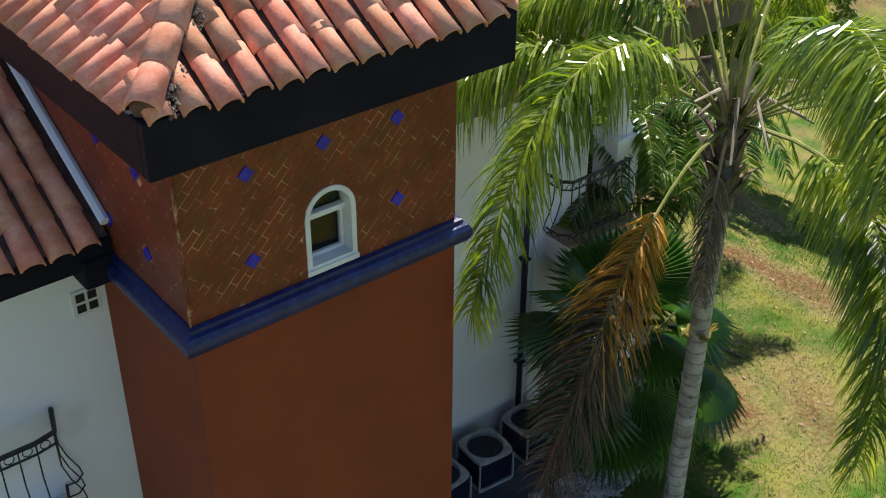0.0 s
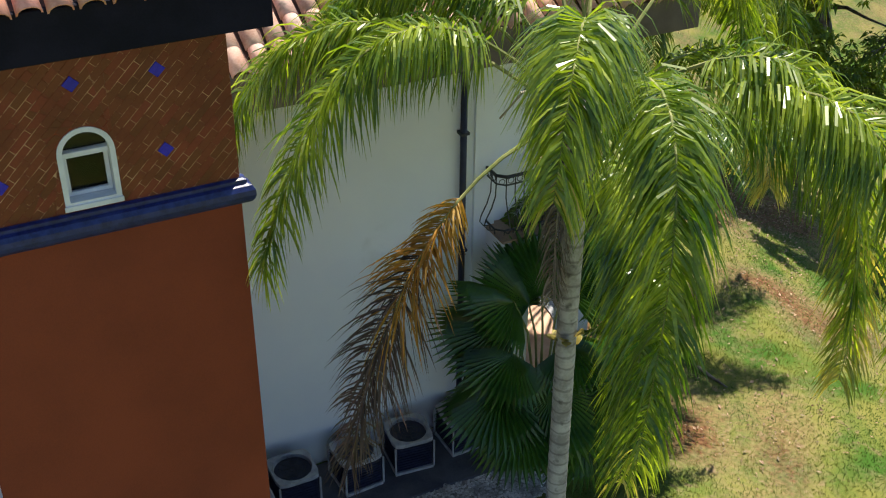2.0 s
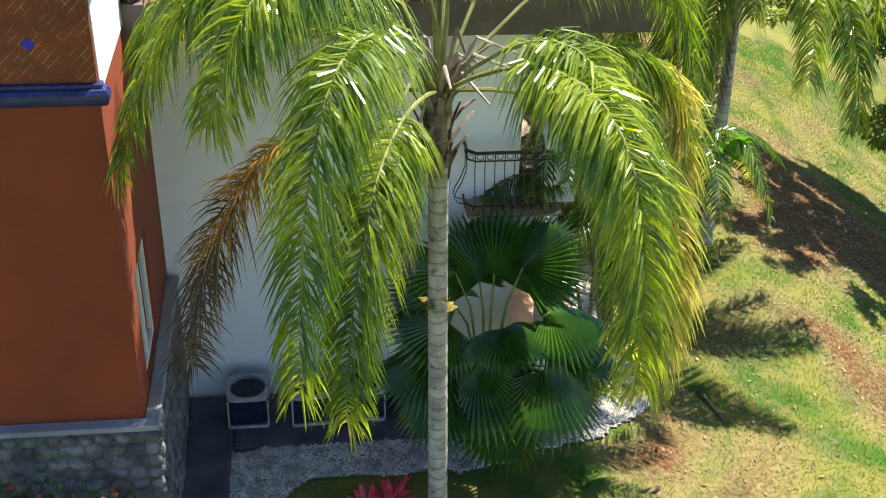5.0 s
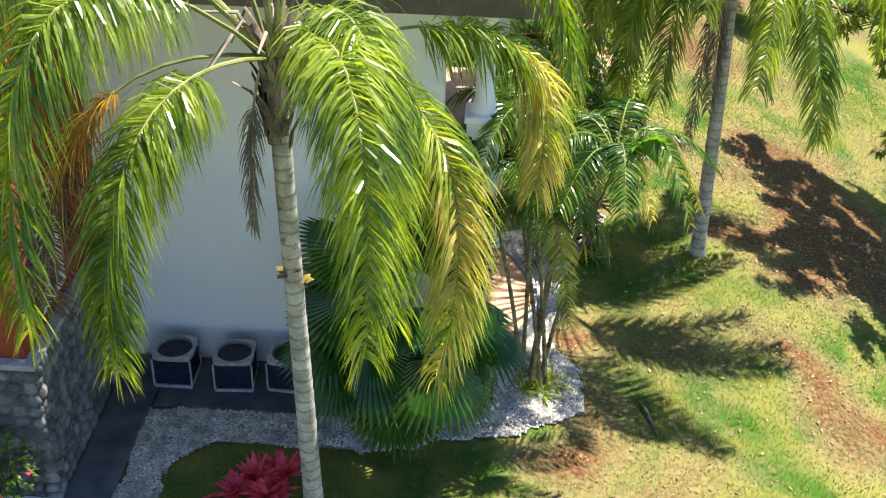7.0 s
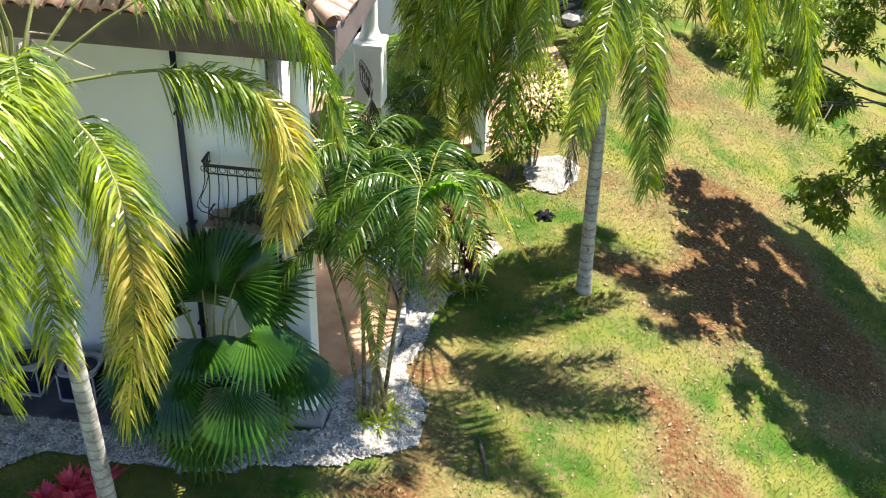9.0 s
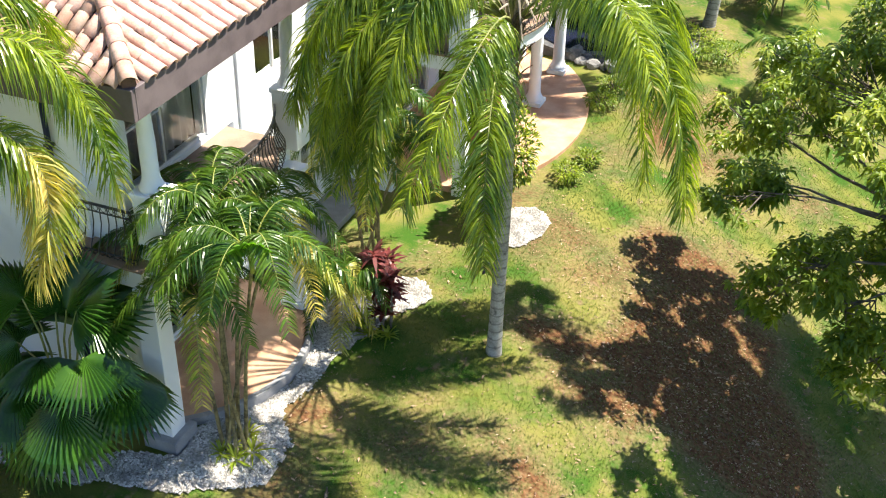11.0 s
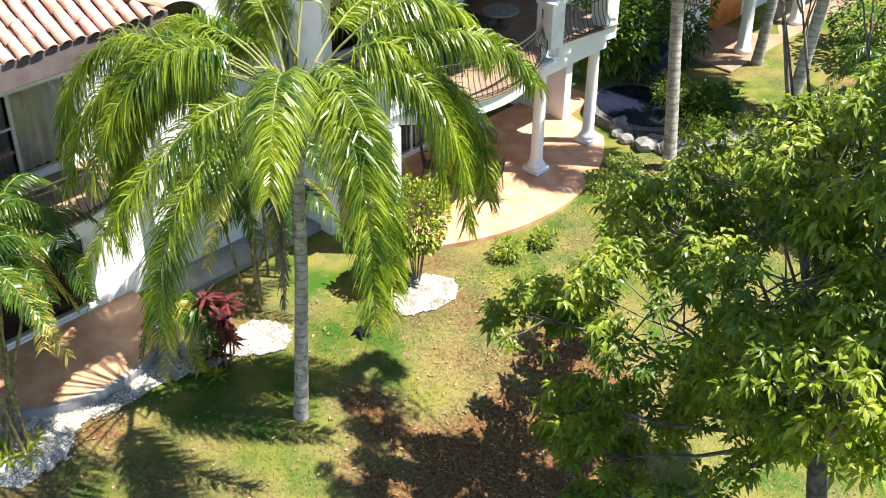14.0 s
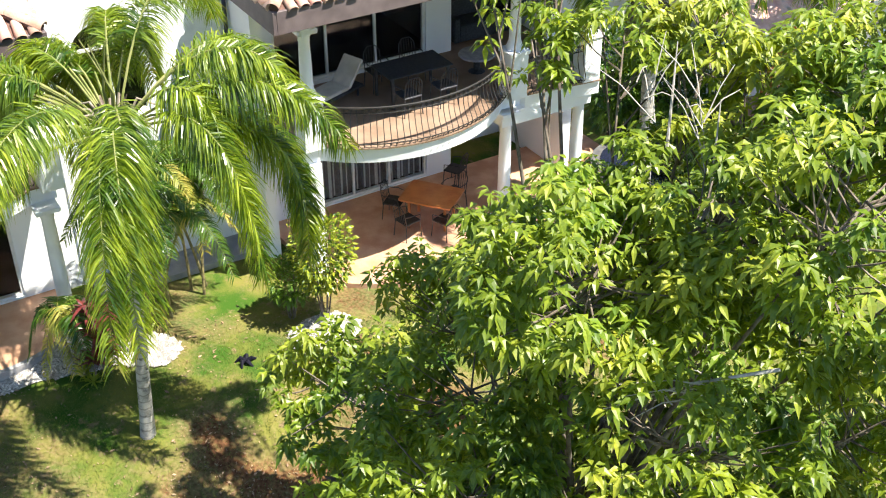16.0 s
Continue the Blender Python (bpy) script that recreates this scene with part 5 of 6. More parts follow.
cane_palm("cane palm clump against the recessed wall", (11.4, 16.6, -0.1), [(0.3, 0.2, 2.6, 6, 1.3), (-0.2, -0.3, 2.3, 5, 1.2), (0.2, -0.4, 2.9, 6, 1.4)], 34)
cane_palm("low cane palm with yellowing lower leaves", (12.45, 13.45, -0.1), [(0.1, 0.1, 0.6, 4, 0.7), (-0.1, -0.1, 0.8, 4, 0.8)], 35)


# broadleaf trees
def leaf_quad(verts, faces, p, d, side, length, width, sag):
    n = len(verts)
    mid = p + d * (length * 0.5) + Vector((0, 0, -sag * length * 0.25))
    tip = p + d * length + Vector((0, 0, -sag * length))
    up = side.cross(d) * (width * 0.18)
    verts += [tuple(p), tuple(mid - side * width * 0.5 + up), tuple(mid), tuple(mid + side * width * 0.5 + up), tuple(tip)]
    faces += [(n, n + 2, n + 1), (n, n + 3, n + 2), (n + 1, n + 2, n + 4), (n + 2, n + 3, n + 4)]


def broad_tree(label, base, fork, lobes, seed, per=80, leaf=0.21, young=0.3, sticks=()):
    """A tree: limbs to the lobes of its crown, each lobe many twig ends with a whorl of drooping leaves. lobes: (x, y, z, radius)."""
    rng = random.Random(seed)
    top = thing("tree", label, "tree", base, "broadleaf trees")
    o = Vector(base)
    fork = Vector(fork) - o
    bm = bmesh.new()
    tube(bm, [(0, 0, -0.4), fork * 0.5 + Vector((0.1, 0.05, 0)), fork], [0.24, 0.19, 0.16], 10)
    part("trunk", bm, BARK, top, smooth=True)
    verts, faces, vy, fy = [], [], [], []
    highest = max(l[2] for l in lobes)
    for lx, ly, lz, lr in lobes:
        e = Vector((lx, ly, lz)) - o
        m = fork.lerp(e, 0.55) + Vector((rng.uniform(-0.3, 0.3), rng.uniform(-0.3, 0.3), rng.uniform(0.0, 0.5)))
        bm = bmesh.new()
        tube(bm, [fork, fork.lerp(m, 0.5) + Vector((0, 0, 0.12)), m, m.lerp(e, 0.5) + Vector((0, 0, 0.1)), e], [0.07, 0.045, 0.03, 0.02, 0.01], 7)
        limb = part("limb", bm, BARK, top, smooth=True)
        for k in range(int(per * lr * lr)):
            v = Vector((rng.gauss(0, 1), rng.gauss(0, 1), rng.gauss(0, 0.8))).normalized() * rng.uniform(0.3, 1.0) ** 0.45
            p = e + Vector((v.x * lr, v.y * lr, v.z * lr * 0.72))
            # Holes cut along the sun's direction, shaping the crown to dapple its shadow.
            gap = p + o - SUN * ((p + o).dot(SUN))
            if noise.noise((p + o) * 1.1) < -0.1 or noise.noise(gap * 2.1) + 0.4 * noise.noise(gap * 5.0) < -0.2:
                continue
            if k % 6 == 0:
                bm = bmesh.new()
                s = m.lerp(e, rng.uniform(0.5, 1.0))
                tube(bm, [s, s.lerp(p, 0.5) + Vector((0, 0, -0.05)), p], [0.016, 0.011, 0.006], 4, False)
                part("twig", bm, BARK, limb)
            fresh = v.z > -0.3 and noise.noise((p + o) * 0.8 + Vector((7, 0, 0))) + rng.uniform(-0.12, 0.12) > 0.32 - young * (lz / highest) ** 1.5
            V, F = (vy, fy) if fresh else (verts, faces)
            n = rng.randint(9, 14)
            for j in range(n):
                a = math.tau * j / n + rng.uniform(-0.3, 0.3)
                el = rng.uniform(-0.5, 0.5)
                d = Vector((math.cos(a) * math.cos(el), math.sin(a) * math.cos(el), math.sin(el)))
                side = d.cross(Vector((rng.uniform(-0.3, 0.3), rng.uniform(-0.3, 0.3), 1))).normalized()
                L = leaf * rng.uniform(0.65, 1.15)
                leaf_quad(V, F, p + d * 0.03 + Vector((0, 0, rng.uniform(-0.06, 0.06))), d, side, L, L * 0.42, rng.uniform(0.25, 0.8))
    for a, b in sticks:
        a, b = Vector(a) - o, Vector(b) - o
        for k in range(9):
            e = b + Vector((rng.uniform(-0.5, 0.5), rng.uniform(-0.5, 0.5), rng.uniform(-0.35, 0.45)))
            f = a.lerp(b, rng.uniform(0.25, 0.9)) if k else a
            bm = bmesh.new()
            tube(bm, [f, f.lerp(e, 0.5) + Vector((0, 0, 0.08)), e], [0.022, 0.014, 0.006] if k == 0 else [0.009, 0.007, 0.004], 5)
            part("bare_branch", bm, PALEBARK, top)
    for name, V, F, mat in (("foliage", verts, faces, LEAF), ("young_foliage", vy, fy, LEAF_Y)):
        ob = new(name, mesh_of(name, V, F, mat))
        ob.parent = top
        tagged(ob, kind="stuff")
    return top


broad_tree("large broad-leaved garden tree with young yellow-green leaves on top", (23.6, 18.3, -3.2), (23.2, 17.9, 1.6), [
    (24.4, 16.8, 8.0, 1.5), (24.5, 18.2, 8.2, 1.5), (23.6, 19.6, 7.8, 1.5), (21.4, 15.2, 4.9, 1.1), (24.1, 15.2, 5.2, 1.4), (22.8, 16.2, 5.6, 1.3),
    (20.4, 17.4, 4.8, 1.2), (21.2, 18.4, 5.4, 1.3), (25.8, 17.0, 6.6, 1.5), (25.4, 16.2, 5.2, 1.2), (18.2, 19.6, 2.7, 0.9), (19.4, 18.7, 3.4, 1.0),
    (22.3, 16.9, 2.8, 1.1), (20.9, 16.6, 1.8, 0.8), (22.3, 19.8, 5.8, 1.4), (21.0, 20.6, 4.6, 1.2), (23.0, 21.2, 6.4, 1.5), (25.2, 20.0, 7.0, 1.5),
    (22.6, 17.6, 6.6, 1.3), (23.8, 17.0, 3.8, 1.2), (19.2, 20.6, 3.6, 0.9), (20.9, 15.4, 1.5, 0.9), (22.5, 14.7, 2.0, 1.1), (19.5, 16.3, 1.0, 0.7), (19.0, 15.8, 3.2, 0.75), (20.2, 15.4, 2.2, 0.8), (21.6, 15.0, 0.9, 0.9), (19.0, 16.7, 3.0, 0.6), (22.7, 20.0, 3.0, 1.2), (22.3, 20.9, 4.0, 1.0), (22.7, 18.8, 2.5, 1.2), (24.7, 17.5, 3.5, 1.2), (22.8, 15.6, 3.4, 1.0), (25.65, 20.1, 5.0, 1.1), (26.1, 20.3, 4.4, 1.1), (24.5, 21.0, 4.0, 1.0), (26.3, 20.0, 6.0, 1.1), (25.2, 19.0, 3.6, 1.0),
    (25.0, 20.6, 9.6, 1.5), (26.2, 18.6, 9.2, 1.6), (26.8, 21.2, 8.8, 1.6), (20.2, 18.9, 10.3, 0.7), (20.9, 17.7, 10.1, 0.6), (19.5, 19.6, 10.6, 0.6), (21.2, 18.2, 9.1, 0.75), (21.9, 19.1, 9.2, 0.8), (22.6, 19.9, 9.3, 0.8), (24.3, 20.6, 9.6, 0.9), (23.4, 20.5, 9.0, 0.8)], 41, 215, 0.19, 0.5,
    sticks=(((26.4, 17.6, 7.7), (25.6, 16.7, 6.95)), ((24.04, 18.75, 7.8), (23.3, 19.1, 9.3)), ((23.3, 18.7, 8.4), (22.8, 18.5, 9.2))))


# ---- garden surfaces ----
def inside_poly(x, y, poly):
    hit = False
    for (xa, ya), (xb, yb) in zip(poly, poly[1:] + poly[:1]):
        if (ya > y) != (yb > y) and x < (xb - xa) * (y - ya) / (yb - ya) + xa:
            hit = not hit
    return hit


STRIP = [(6.44, 5.6), (6.98, 5.6), (7.05, 7.4), (7.5, 8.05), (8.6, 8.02), (9.7, 7.95), (11.0, 8.3), (12.0, 8.75), (12.95, 9.5), (12.95, 10.5), (12.55, 10.9), (12.5, 11.6), (12.6, 12.6), (12.95, 13.6),
         (13.1, 14.4), (12.5, 14.6), (11.4, 14.2), (11.5, 9.4), (9.95, 8.72), (6.44, 8.72)]
BED = [(14.2 + 0.6 * math.cos(a) * (1 + 0.1 * math.sin(3 * a)), 18.2 + 0.8 * math.sin(a)) for a in np.linspace(0, math.tau, 17)[:-1]]
BED2 = [(12.9 + 0.55 * math.cos(a), 14.9 + 0.7 * math.sin(a)) for a in np.linspace(0, math.tau, 13)[:-1]]


def in_gravel(x, y):
    x, y = x + 0.14 * noise2(x, y, 1.6, 2.0) + 0.05 * noise2(x, y, 6.0, 4.0), y + 0.14 * noise2(x, y, 1.6, 5.0) + 0.05 * noise2(x, y, 6.0, 8.0)
    return any(inside_poly(x, y, p) for p in (STRIP, BED, BED2)) and not (x < 11.05 + 1.17 * math.sin(max(0, min(math.pi, (y - 9.9) / 4.1 * math.pi))) and 9.9 < y < 14.0)


def gravel():
    rng = random.Random(7)
    top = thing("gravel_bed", "white and grey gravel strip along the house", "gravel", kind="stuff")
    verts, faces = [], []
    step = 0.09
    cells = {}
    for i in range(int(8.5 / step)):
        for j in range(int(15 / step)):
            x, y = 6.4 + i * step, 5.5 + j * step
            if in_gravel(x + step / 2, y + step / 2):
                ids = []
                for a, b in ((i, j), (i + 1, j), (i + 1, j + 1), (i, j + 1)):
                    if (a, b) not in cells:
                        cells[a, b] = len(verts)
                        px, py = 6.4 + a * step, 5.5 + b * step
                        verts.append((px, py, ground_z(px, py) + 0.035 + 0.02 * noise2(px, py, 5)))
                    ids.append(cells[a, b])
                faces.append(tuple(ids))
    ob = new("bed", mesh_of("bed", verts, faces, GRAVELBED, True))
    ob.parent = top
    verts, faces = [], []
    while len(verts) < 6 * 17000:
        x, y = rng.uniform(6.4, 15.6), rng.uniform(5.6, 19.3)
        if not in_gravel(x, y):
            continue
        z, r = ground_z(x, y) + 0.035 + 0.02 * noise2(x, y, 5), rng.uniform(0.014, 0.032)
        a, n = rng.uniform(0, 6.28), len(verts)
        for k in range(4):
            verts.append((x + r * math.cos(a + k * 1.57) * rng.uniform(0.7, 1.3), y + r * math.sin(a + k * 1.57) * rng.uniform(0.7, 1.3), z + 0.003))
        verts += [(x, y, z + r * rng.uniform(0.6, 1.1)), (x, y, z - 0.01)]
        for k in range(4):
            faces.append((n + k, n + (k + 1) % 4, n + 4))
    ob = new("pebbles", mesh_of("pebbles", verts, faces, GRAVEL))
    ob.parent = top
    tagged(ob, kind="stuff")


gravel()


def grass():
    rng = random.Random(9)
    verts, faces = [], []
    n = 0
    while n < 130000:
        x, y = rng.uniform(7.0, 24.0), rng.uniform(4.5, 27.0)
        if rng.random() < bare(x, y) * 0.7 or in_gravel(x, y) or x < 12 and y > 8.0 or x < 14.2 and 18.8 < y < 26.5 or x < 13 and 9 < y < 19:
            continue
        z = ground_z(x, y) - 0.01
        for k in range(2):
            a, h, w = rng.uniform(0, 6.28), rng.uniform(0.02, 0.055), rng.uniform(0.005, 0.009)
            lx, ly = rng.uniform(-0.04, 0.04), rng.uniform(-0.04, 0.04)
            px, py = x + rng.uniform(-0.03, 0.03), y + rng.uniform(-0.03, 0.03)
            i = len(verts)
            verts += [(px - w * math.cos(a), py - w * math.sin(a), z), (px + w * math.cos(a), py + w * math.sin(a), z), (px + lx, py + ly, z + h)]
            faces.append((i, i + 1, i + 2))
        n += 1
    tagged(new("grass", mesh_of("grass", verts, faces, BLADE)), "short green and straw-coloured lawn grass", "grass", kind="stuff")
    verts, faces = [], []
    for k in range(13000):
        x, y = (rng.uniform(12.5, 23.0), rng.uniform(7.0, 27.0)) if k < 9000 else (rng.gauss(19.0, 1.6), rng.gauss(16.0, 2.2))
        if x < 14.2 and y > 18.5 or in_gravel(x, y) or rng.random() > 0.35 + bare(x, y):
            continue
        z, r, a = ground_z(x, y) + 0.03, rng.uniform(0.012, 0.034) if k % 9 else rng.uniform(0.035, 0.06), rng.uniform(0, 6.28)
        i = len(verts)
        c, s = math.cos(a), math.sin(a)
        verts += [(x - c * r, y - s * r, z), (x + s * r * 0.4, y - c * r * 0.4, z + rng.uniform(0, 0.02)), (x + c * r, y + s * r, z + rng.uniform(0, 0.02)), (x - s * r * 0.4, y + c * r * 0.4, z + rng.uniform(-0.01, 0.02))]
        faces.append((i, i + 1, i + 2, i + 3))
    tagged(new("leaf_litter", mesh_of("leaf_litter", verts, faces, LITTER)), "dry fallen leaves scattered over the lawn", "fallen leaves", kind="stuff")


grass()

# fallen stick and driftwood in the lawn
bm = bmesh.new()
tube(bm, [(x, y, ground_z(x, y) + u) for x, y, u in ((13.86, 9.98, 0.03), (13.93, 9.8, 0.06), (14.02, 9.55, 0.03), (14.1, 9.25, 0.02))], [0.012, 0.03, 0.025, 0.012], 6)
tagged(part("fallen_branch", bm, BARK), "pale dry stick lying on the grass", "branch")


bm = bmesh.new()
root_z = ground_z(14.24, 16.45)
for k in range(5):
    a = k * 1.3
    tube(bm, [(14.24, 16.45, root_z + 0.02), (14.24 + 0.12 * math.cos(a), 16.45 + 0.12 * math.sin(a), root_z + 0.09), (14.24 + 0.22 * math.cos(a + 0.3), 16.45 + 0.22 * math.sin(a + 0.3), root_z)], [0.05, 0.045, 0.02], 6)
tagged(part("dead_root", bm, FASCIA), "small blackened root stump in the lawn", "root")


def tuft(name, label, category, at, mat, count, length, width, spread_up, seed, sag=0.5, group="", stem=0.0):
    """A rosette of sword-shaped leaves."""
    rng = random.Random(seed)
    top = thing(name, label, category, at, group)
    if stem:
        part("stem", tube(bmesh.new(), [(0, 0, -0.1), (0.03, 0.02, stem)], [0.025, 0.018], 6), BARK, top)
    for k in range(count):
        a = k * 2.4 + rng.uniform(-0.3, 0.3)
        el = rng.uniform(*spread_up)
        d = Vector((math.cos(a) * math.cos(el), math.sin(a) * math.cos(el), math.sin(el)))
        side = d.cross(Vector((0, 0, 1))).normalized()
        verts, faces = [], []
        leaflet(verts, faces, Vector((0, 0, stem + (stem * 0.35 * rng.random() if stem else 0))), d, side, length * rng.uniform(0.7, 1.1), width, sag * rng.uniform(0.5, 1.2))
        ob = new("leaf", mesh_of("leaf", verts, faces, mat))
        ob.parent = top
    return top


for k, (x, y, s) in enumerate(((8.66, 7.4, 1.25), (8.3, 7.3, 1.15), (8.5, 7.0, 1.05), (8.05, 7.0, 0.95))):
    tuft("bromeliad", "red bromeliad with sword-shaped leaves in the grass", "bromeliad", (x, y, ground_z(x, y)), REDLEAF, 28, 0.52 * s, 0.09, (0.3, 1.35), 60 + k, 0.4, "red bromeliads")
for k, (x, y, s) in enumerate(((12.95, 13.95, 0.75), (12.75, 14.05, 1.1), (13.15, 14.0, 0.55), (12.9, 13.8, 1.25), (13.1, 13.7, 0.35), (13.2, 13.85, 0.9), (13.0, 14.2, 1.0))):
    tuft("cordyline", "dark red cordyline with strap leaves on a thin stem", "cordyline", (x, y, ground_z(x, y)), CORDYLINE, 30, 0.42, 0.08, (-0.3, 1.2), 70 + k, 0.35, "red cordylines", s)
for k, (x, y, q) in enumerate(((12.3, 9.75, 0.5), (12.05, 9.75, 0.45), (12.45, 10.05, 0.55), (12.2, 10.3, 0.45), (12.75, 13.6, 0.5), (12.95, 13.5, 0.45), (12.6, 13.85, 0.5), (13.25, 13.6, 0.4))):
    tuft("fern_tuft", "low yellow-green fern tuft in the gravel bed", "fern", (x, y, ground_z(x, y)), LEAF_Y, 24, q, 0.04, (0.4, 1.3), 90 + k, 0.5, "low ferns")


def shrub(label, at, r, h, mat, count, leaf, seed, wide=0.45, category="shrub", stems=6, low=0.25):
    rng = random.Random(seed)
    top = thing("shrub", label, category, at)
    for k in range(stems):
        a = math.tau * k / stems
        part("stem", tube(bmesh.new(), [(0.05 * math.cos(a), 0.05 * math.sin(a), -0.1), (0.3 * r * math.cos(a), 0.3 * r * math.sin(a), h * 0.4), (0.6 * r * math.cos(a + 0.3), 0.6 * r * math.sin(a + 0.3), h * 0.75)], [0.02, 0.015, 0.008], 5), BARK, top)
    verts, faces = [], []
    for k in range(count):
        v = Vector((rng.gauss(0, 1), rng.gauss(0, 1), rng.gauss(0, 1))).normalized() * rng.uniform(0.25, 1) ** 0.5
        bump = 1 + 0.25 * noise.noise(v * 2.2 + Vector((seed, 0, 0)))
        p = Vector((v.x * r * bump, v.y * r * bump, h * low + (v.z * 0.5 + 0.5) * h * (1 - low) * bump))
        d = (v + Vector((rng.uniform(-0.7, 0.7), rng.uniform(-0.7, 0.7), rng.uniform(-0.2, 0.9)))).normalized()
        side = d.cross(Vector((rng.uniform(-0.4, 0.4), rng.uniform(-0.4, 0.4), 1))).normalized()
        L = leaf * rng.uniform(0.6, 1.2)
        leaf_quad(verts, faces, p, d, side, L, L * wide, rng.uniform(0.1, 0.6))
    ob = new("foliage", mesh_of("foliage", verts, faces, mat))
    ob.parent = top
    tagged(ob, kind="stuff")
    return top


shrub("yellow and dark green croton bush in a white gravel bed", (13.75, 18.5, -0.1), 0.65, 2.5, CROTON, 1600, 0.16, 81, low=0.3)
shrub("dark croton bush beside the yellow one", (13.35, 17.9, -0.1), 0.5, 1.5, CANE, 800, 0.14, 82)
for k, (x, y, r, h) in enumerate(((14.5, 20.6, 0.35, 0.4), (14.75, 21.5, 0.3, 0.3), (14.2, 24.3, 0.4, 0.35), (14.3, 25.2, 0.4, 0.4), (14.6, 27.6, 0.6, 0.7), (15.6, 28.2, 0.9, 0.8), (16.4, 28.4, 0.7, 0.6), (13.4, 28.6, 0.7, 0.9), (12.9, 29.0, 0.6, 0.8))):
    shrub("low green edging shrub beside the patio", (x, y, ground_z(x, y)), r, h, LEAF_Y if k in (4, 5) else LEAF, int(500 * r / 0.5), 0.13, 90 + k, 0.35)
for k, (x, y) in enumerate(((4.5, 6.3), (5.1, 6.2), (4.0, 6.4), (4.8, 5.8))):
    top = shrub("flowering shrub with small red blossoms by the stone plinth", (x, y, -0.1), 0.55, 1.6, CANE, 620, 0.1, 110 + k, 0.5)
    rng = random.Random(k)
    for j in range(12):
        v = Vector((rng.gauss(0, 1), rng.gauss(0, 1), abs(rng.gauss(0, 1)))).normalized()
        verts, faces = [], []
        for i in range(6):
            d = Vector((math.cos(i * 1.05), math.sin(i * 1.05), 0.5)).normalized()
            leaf_quad(verts, faces, Vector((v.x * 0.55, v.y * 0.55, 0.8 + v.z * 0.8)), d, d.cross(Vector((0, 0, 1))).normalized(), 0.06, 0.04, 0.2)
        ob = new("blossom", mesh_of("blossom", verts, faces, REDLEAF))
        ob.parent = top


def hedge_row():
    for k in range(6, 10):
        x, y = 18.0 + k * 0.42, 8.9 + k * 0.46
        shrub("clipped yellow-green hedge plant along the drive", (x, y, ground_z(x, y)), 0.36, 0.32, LEAF_Y, 320, 0.09, 130 + k, 0.5, "hedge", 3, 0.05)


hedge_row()
ROAD = material("asphalt", (0.16, 0.155, 0.16), (0.24, 0.23, 0.235), 0.95, 2, 60, 0.4)
verts = []
for k in range(16):
    s = k * 0.6
    for w in (0.9, 3.8):
        x, y = 17.5 + s * 0.67 + w * 0.74, 7.9 + s * 0.74 - w * 0.67
        verts.append((x, y, ground_z(x, y) + 0.03))
tagged(new("road", mesh_of("road", verts, [(2 * k, 2 * k + 1, 2 * k + 3, 2 * k + 2) for k in range(15)], ROAD)), "grey asphalt drive beyond the hedge", "road", kind="structure")


# rocks round the pond, palms and the guest house beyond
def rock(x, y, r, seed):
    rng = random.Random(seed)
    bm = bmesh.new()
    bmesh.ops.create_icosphere(bm, subdivisions=2, radius=1)
    for v in bm.verts:
        k = 1 + 0.35 * noise.noise(v.co * 1.3 + Vector((seed * 1.7, 0, 0))) + 0.12 * noise.noise(v.co * 3.5 + Vector((seed, 3, 0)))
        v.co = Vector((v.co.x * r * k, v.co.y * r * k * rng.uniform(0.98, 1.02), v.co.z * r * 0.75 * k + r * 0.35))
    ob = part("rock", bm, ROCK)
    ob.matrix_basis = pose(x, y, ground_z(x, y), 0, 0, seed * 37)
    tagged(ob, "grey weathered boulder at the pond edge", "rock", "pond boulders")


for k in range(52):
    a = -2.5 + 2.9 * k / 51
    rr = random.Random(300 + k)
    rock(13.7 + 1.75 * math.cos(a) * rr.uniform(0.85, 1.15), 28.3 + 1.6 * math.sin(a) * rr.uniform(0.85, 1.15), rr.uniform(0.12, 0.3), 300 + k)
WATER = material("pond_water", (0.01, 0.014, 0.03), (0.016, 0.02, 0.04), 0.08, 2, 30, 0.1)
tagged(part("pond", prism(bmesh.new(), [(12.6 + 1.3 * math.cos(a), 28.2 + 1.1 * math.sin(a)) for a in np.linspace(0, math.tau, 25)[:-1]], 0.0, 0.24), WATER), "dark still garden pond ringed by rocks", "pond", kind="structure")
tagged(part("pond_rim", prism(bmesh.new(), [(12.6 + 1.55 * math.cos(a), 28.2 + 1.35 * math.sin(a)) for a in np.linspace(0, math.tau, 25)[:-1]], -0.1, 0.2), JOINT), "grey stone rim of the pond", "rim", kind="structure")

DROOP = [(1.4, 0.3, 0.9, 2.1, 0.5, -0.8, FROND), (-1.3, 0.7, 0.9, -1.9, 1.1, -0.6, FROND), (0.4, -1.4, 1.0, 0.6, -2.2, -0.9, FROND), (-0.8, -1.2, 1.0, -1.2, -1.9, -0.7, FROND), (0.9, 1.2, 1.1, 1.4, 1.9, -0.4, FROND),
         (0.3, -0.3, -0.8, 0.3, -0.3, -1.9, FROND_D), (-0.3, -0.2, -0.7, -0.35, -0.2, -1.8, FROND_D), (0.1, 0.3, -0.9, 0.1, 0.35, -2.0, FROND_D), (0.3, 0.1, -0.9, 0.4, 0.1, -2.1, FROND_D)]
feather_palm("tall palm with a dry thatch skirt by the pond", (14.95, 26.1, 0.05), (14.4, 26.2, 6.4), DROOP, 51, 0.17, 0.14, 5, 2.2)
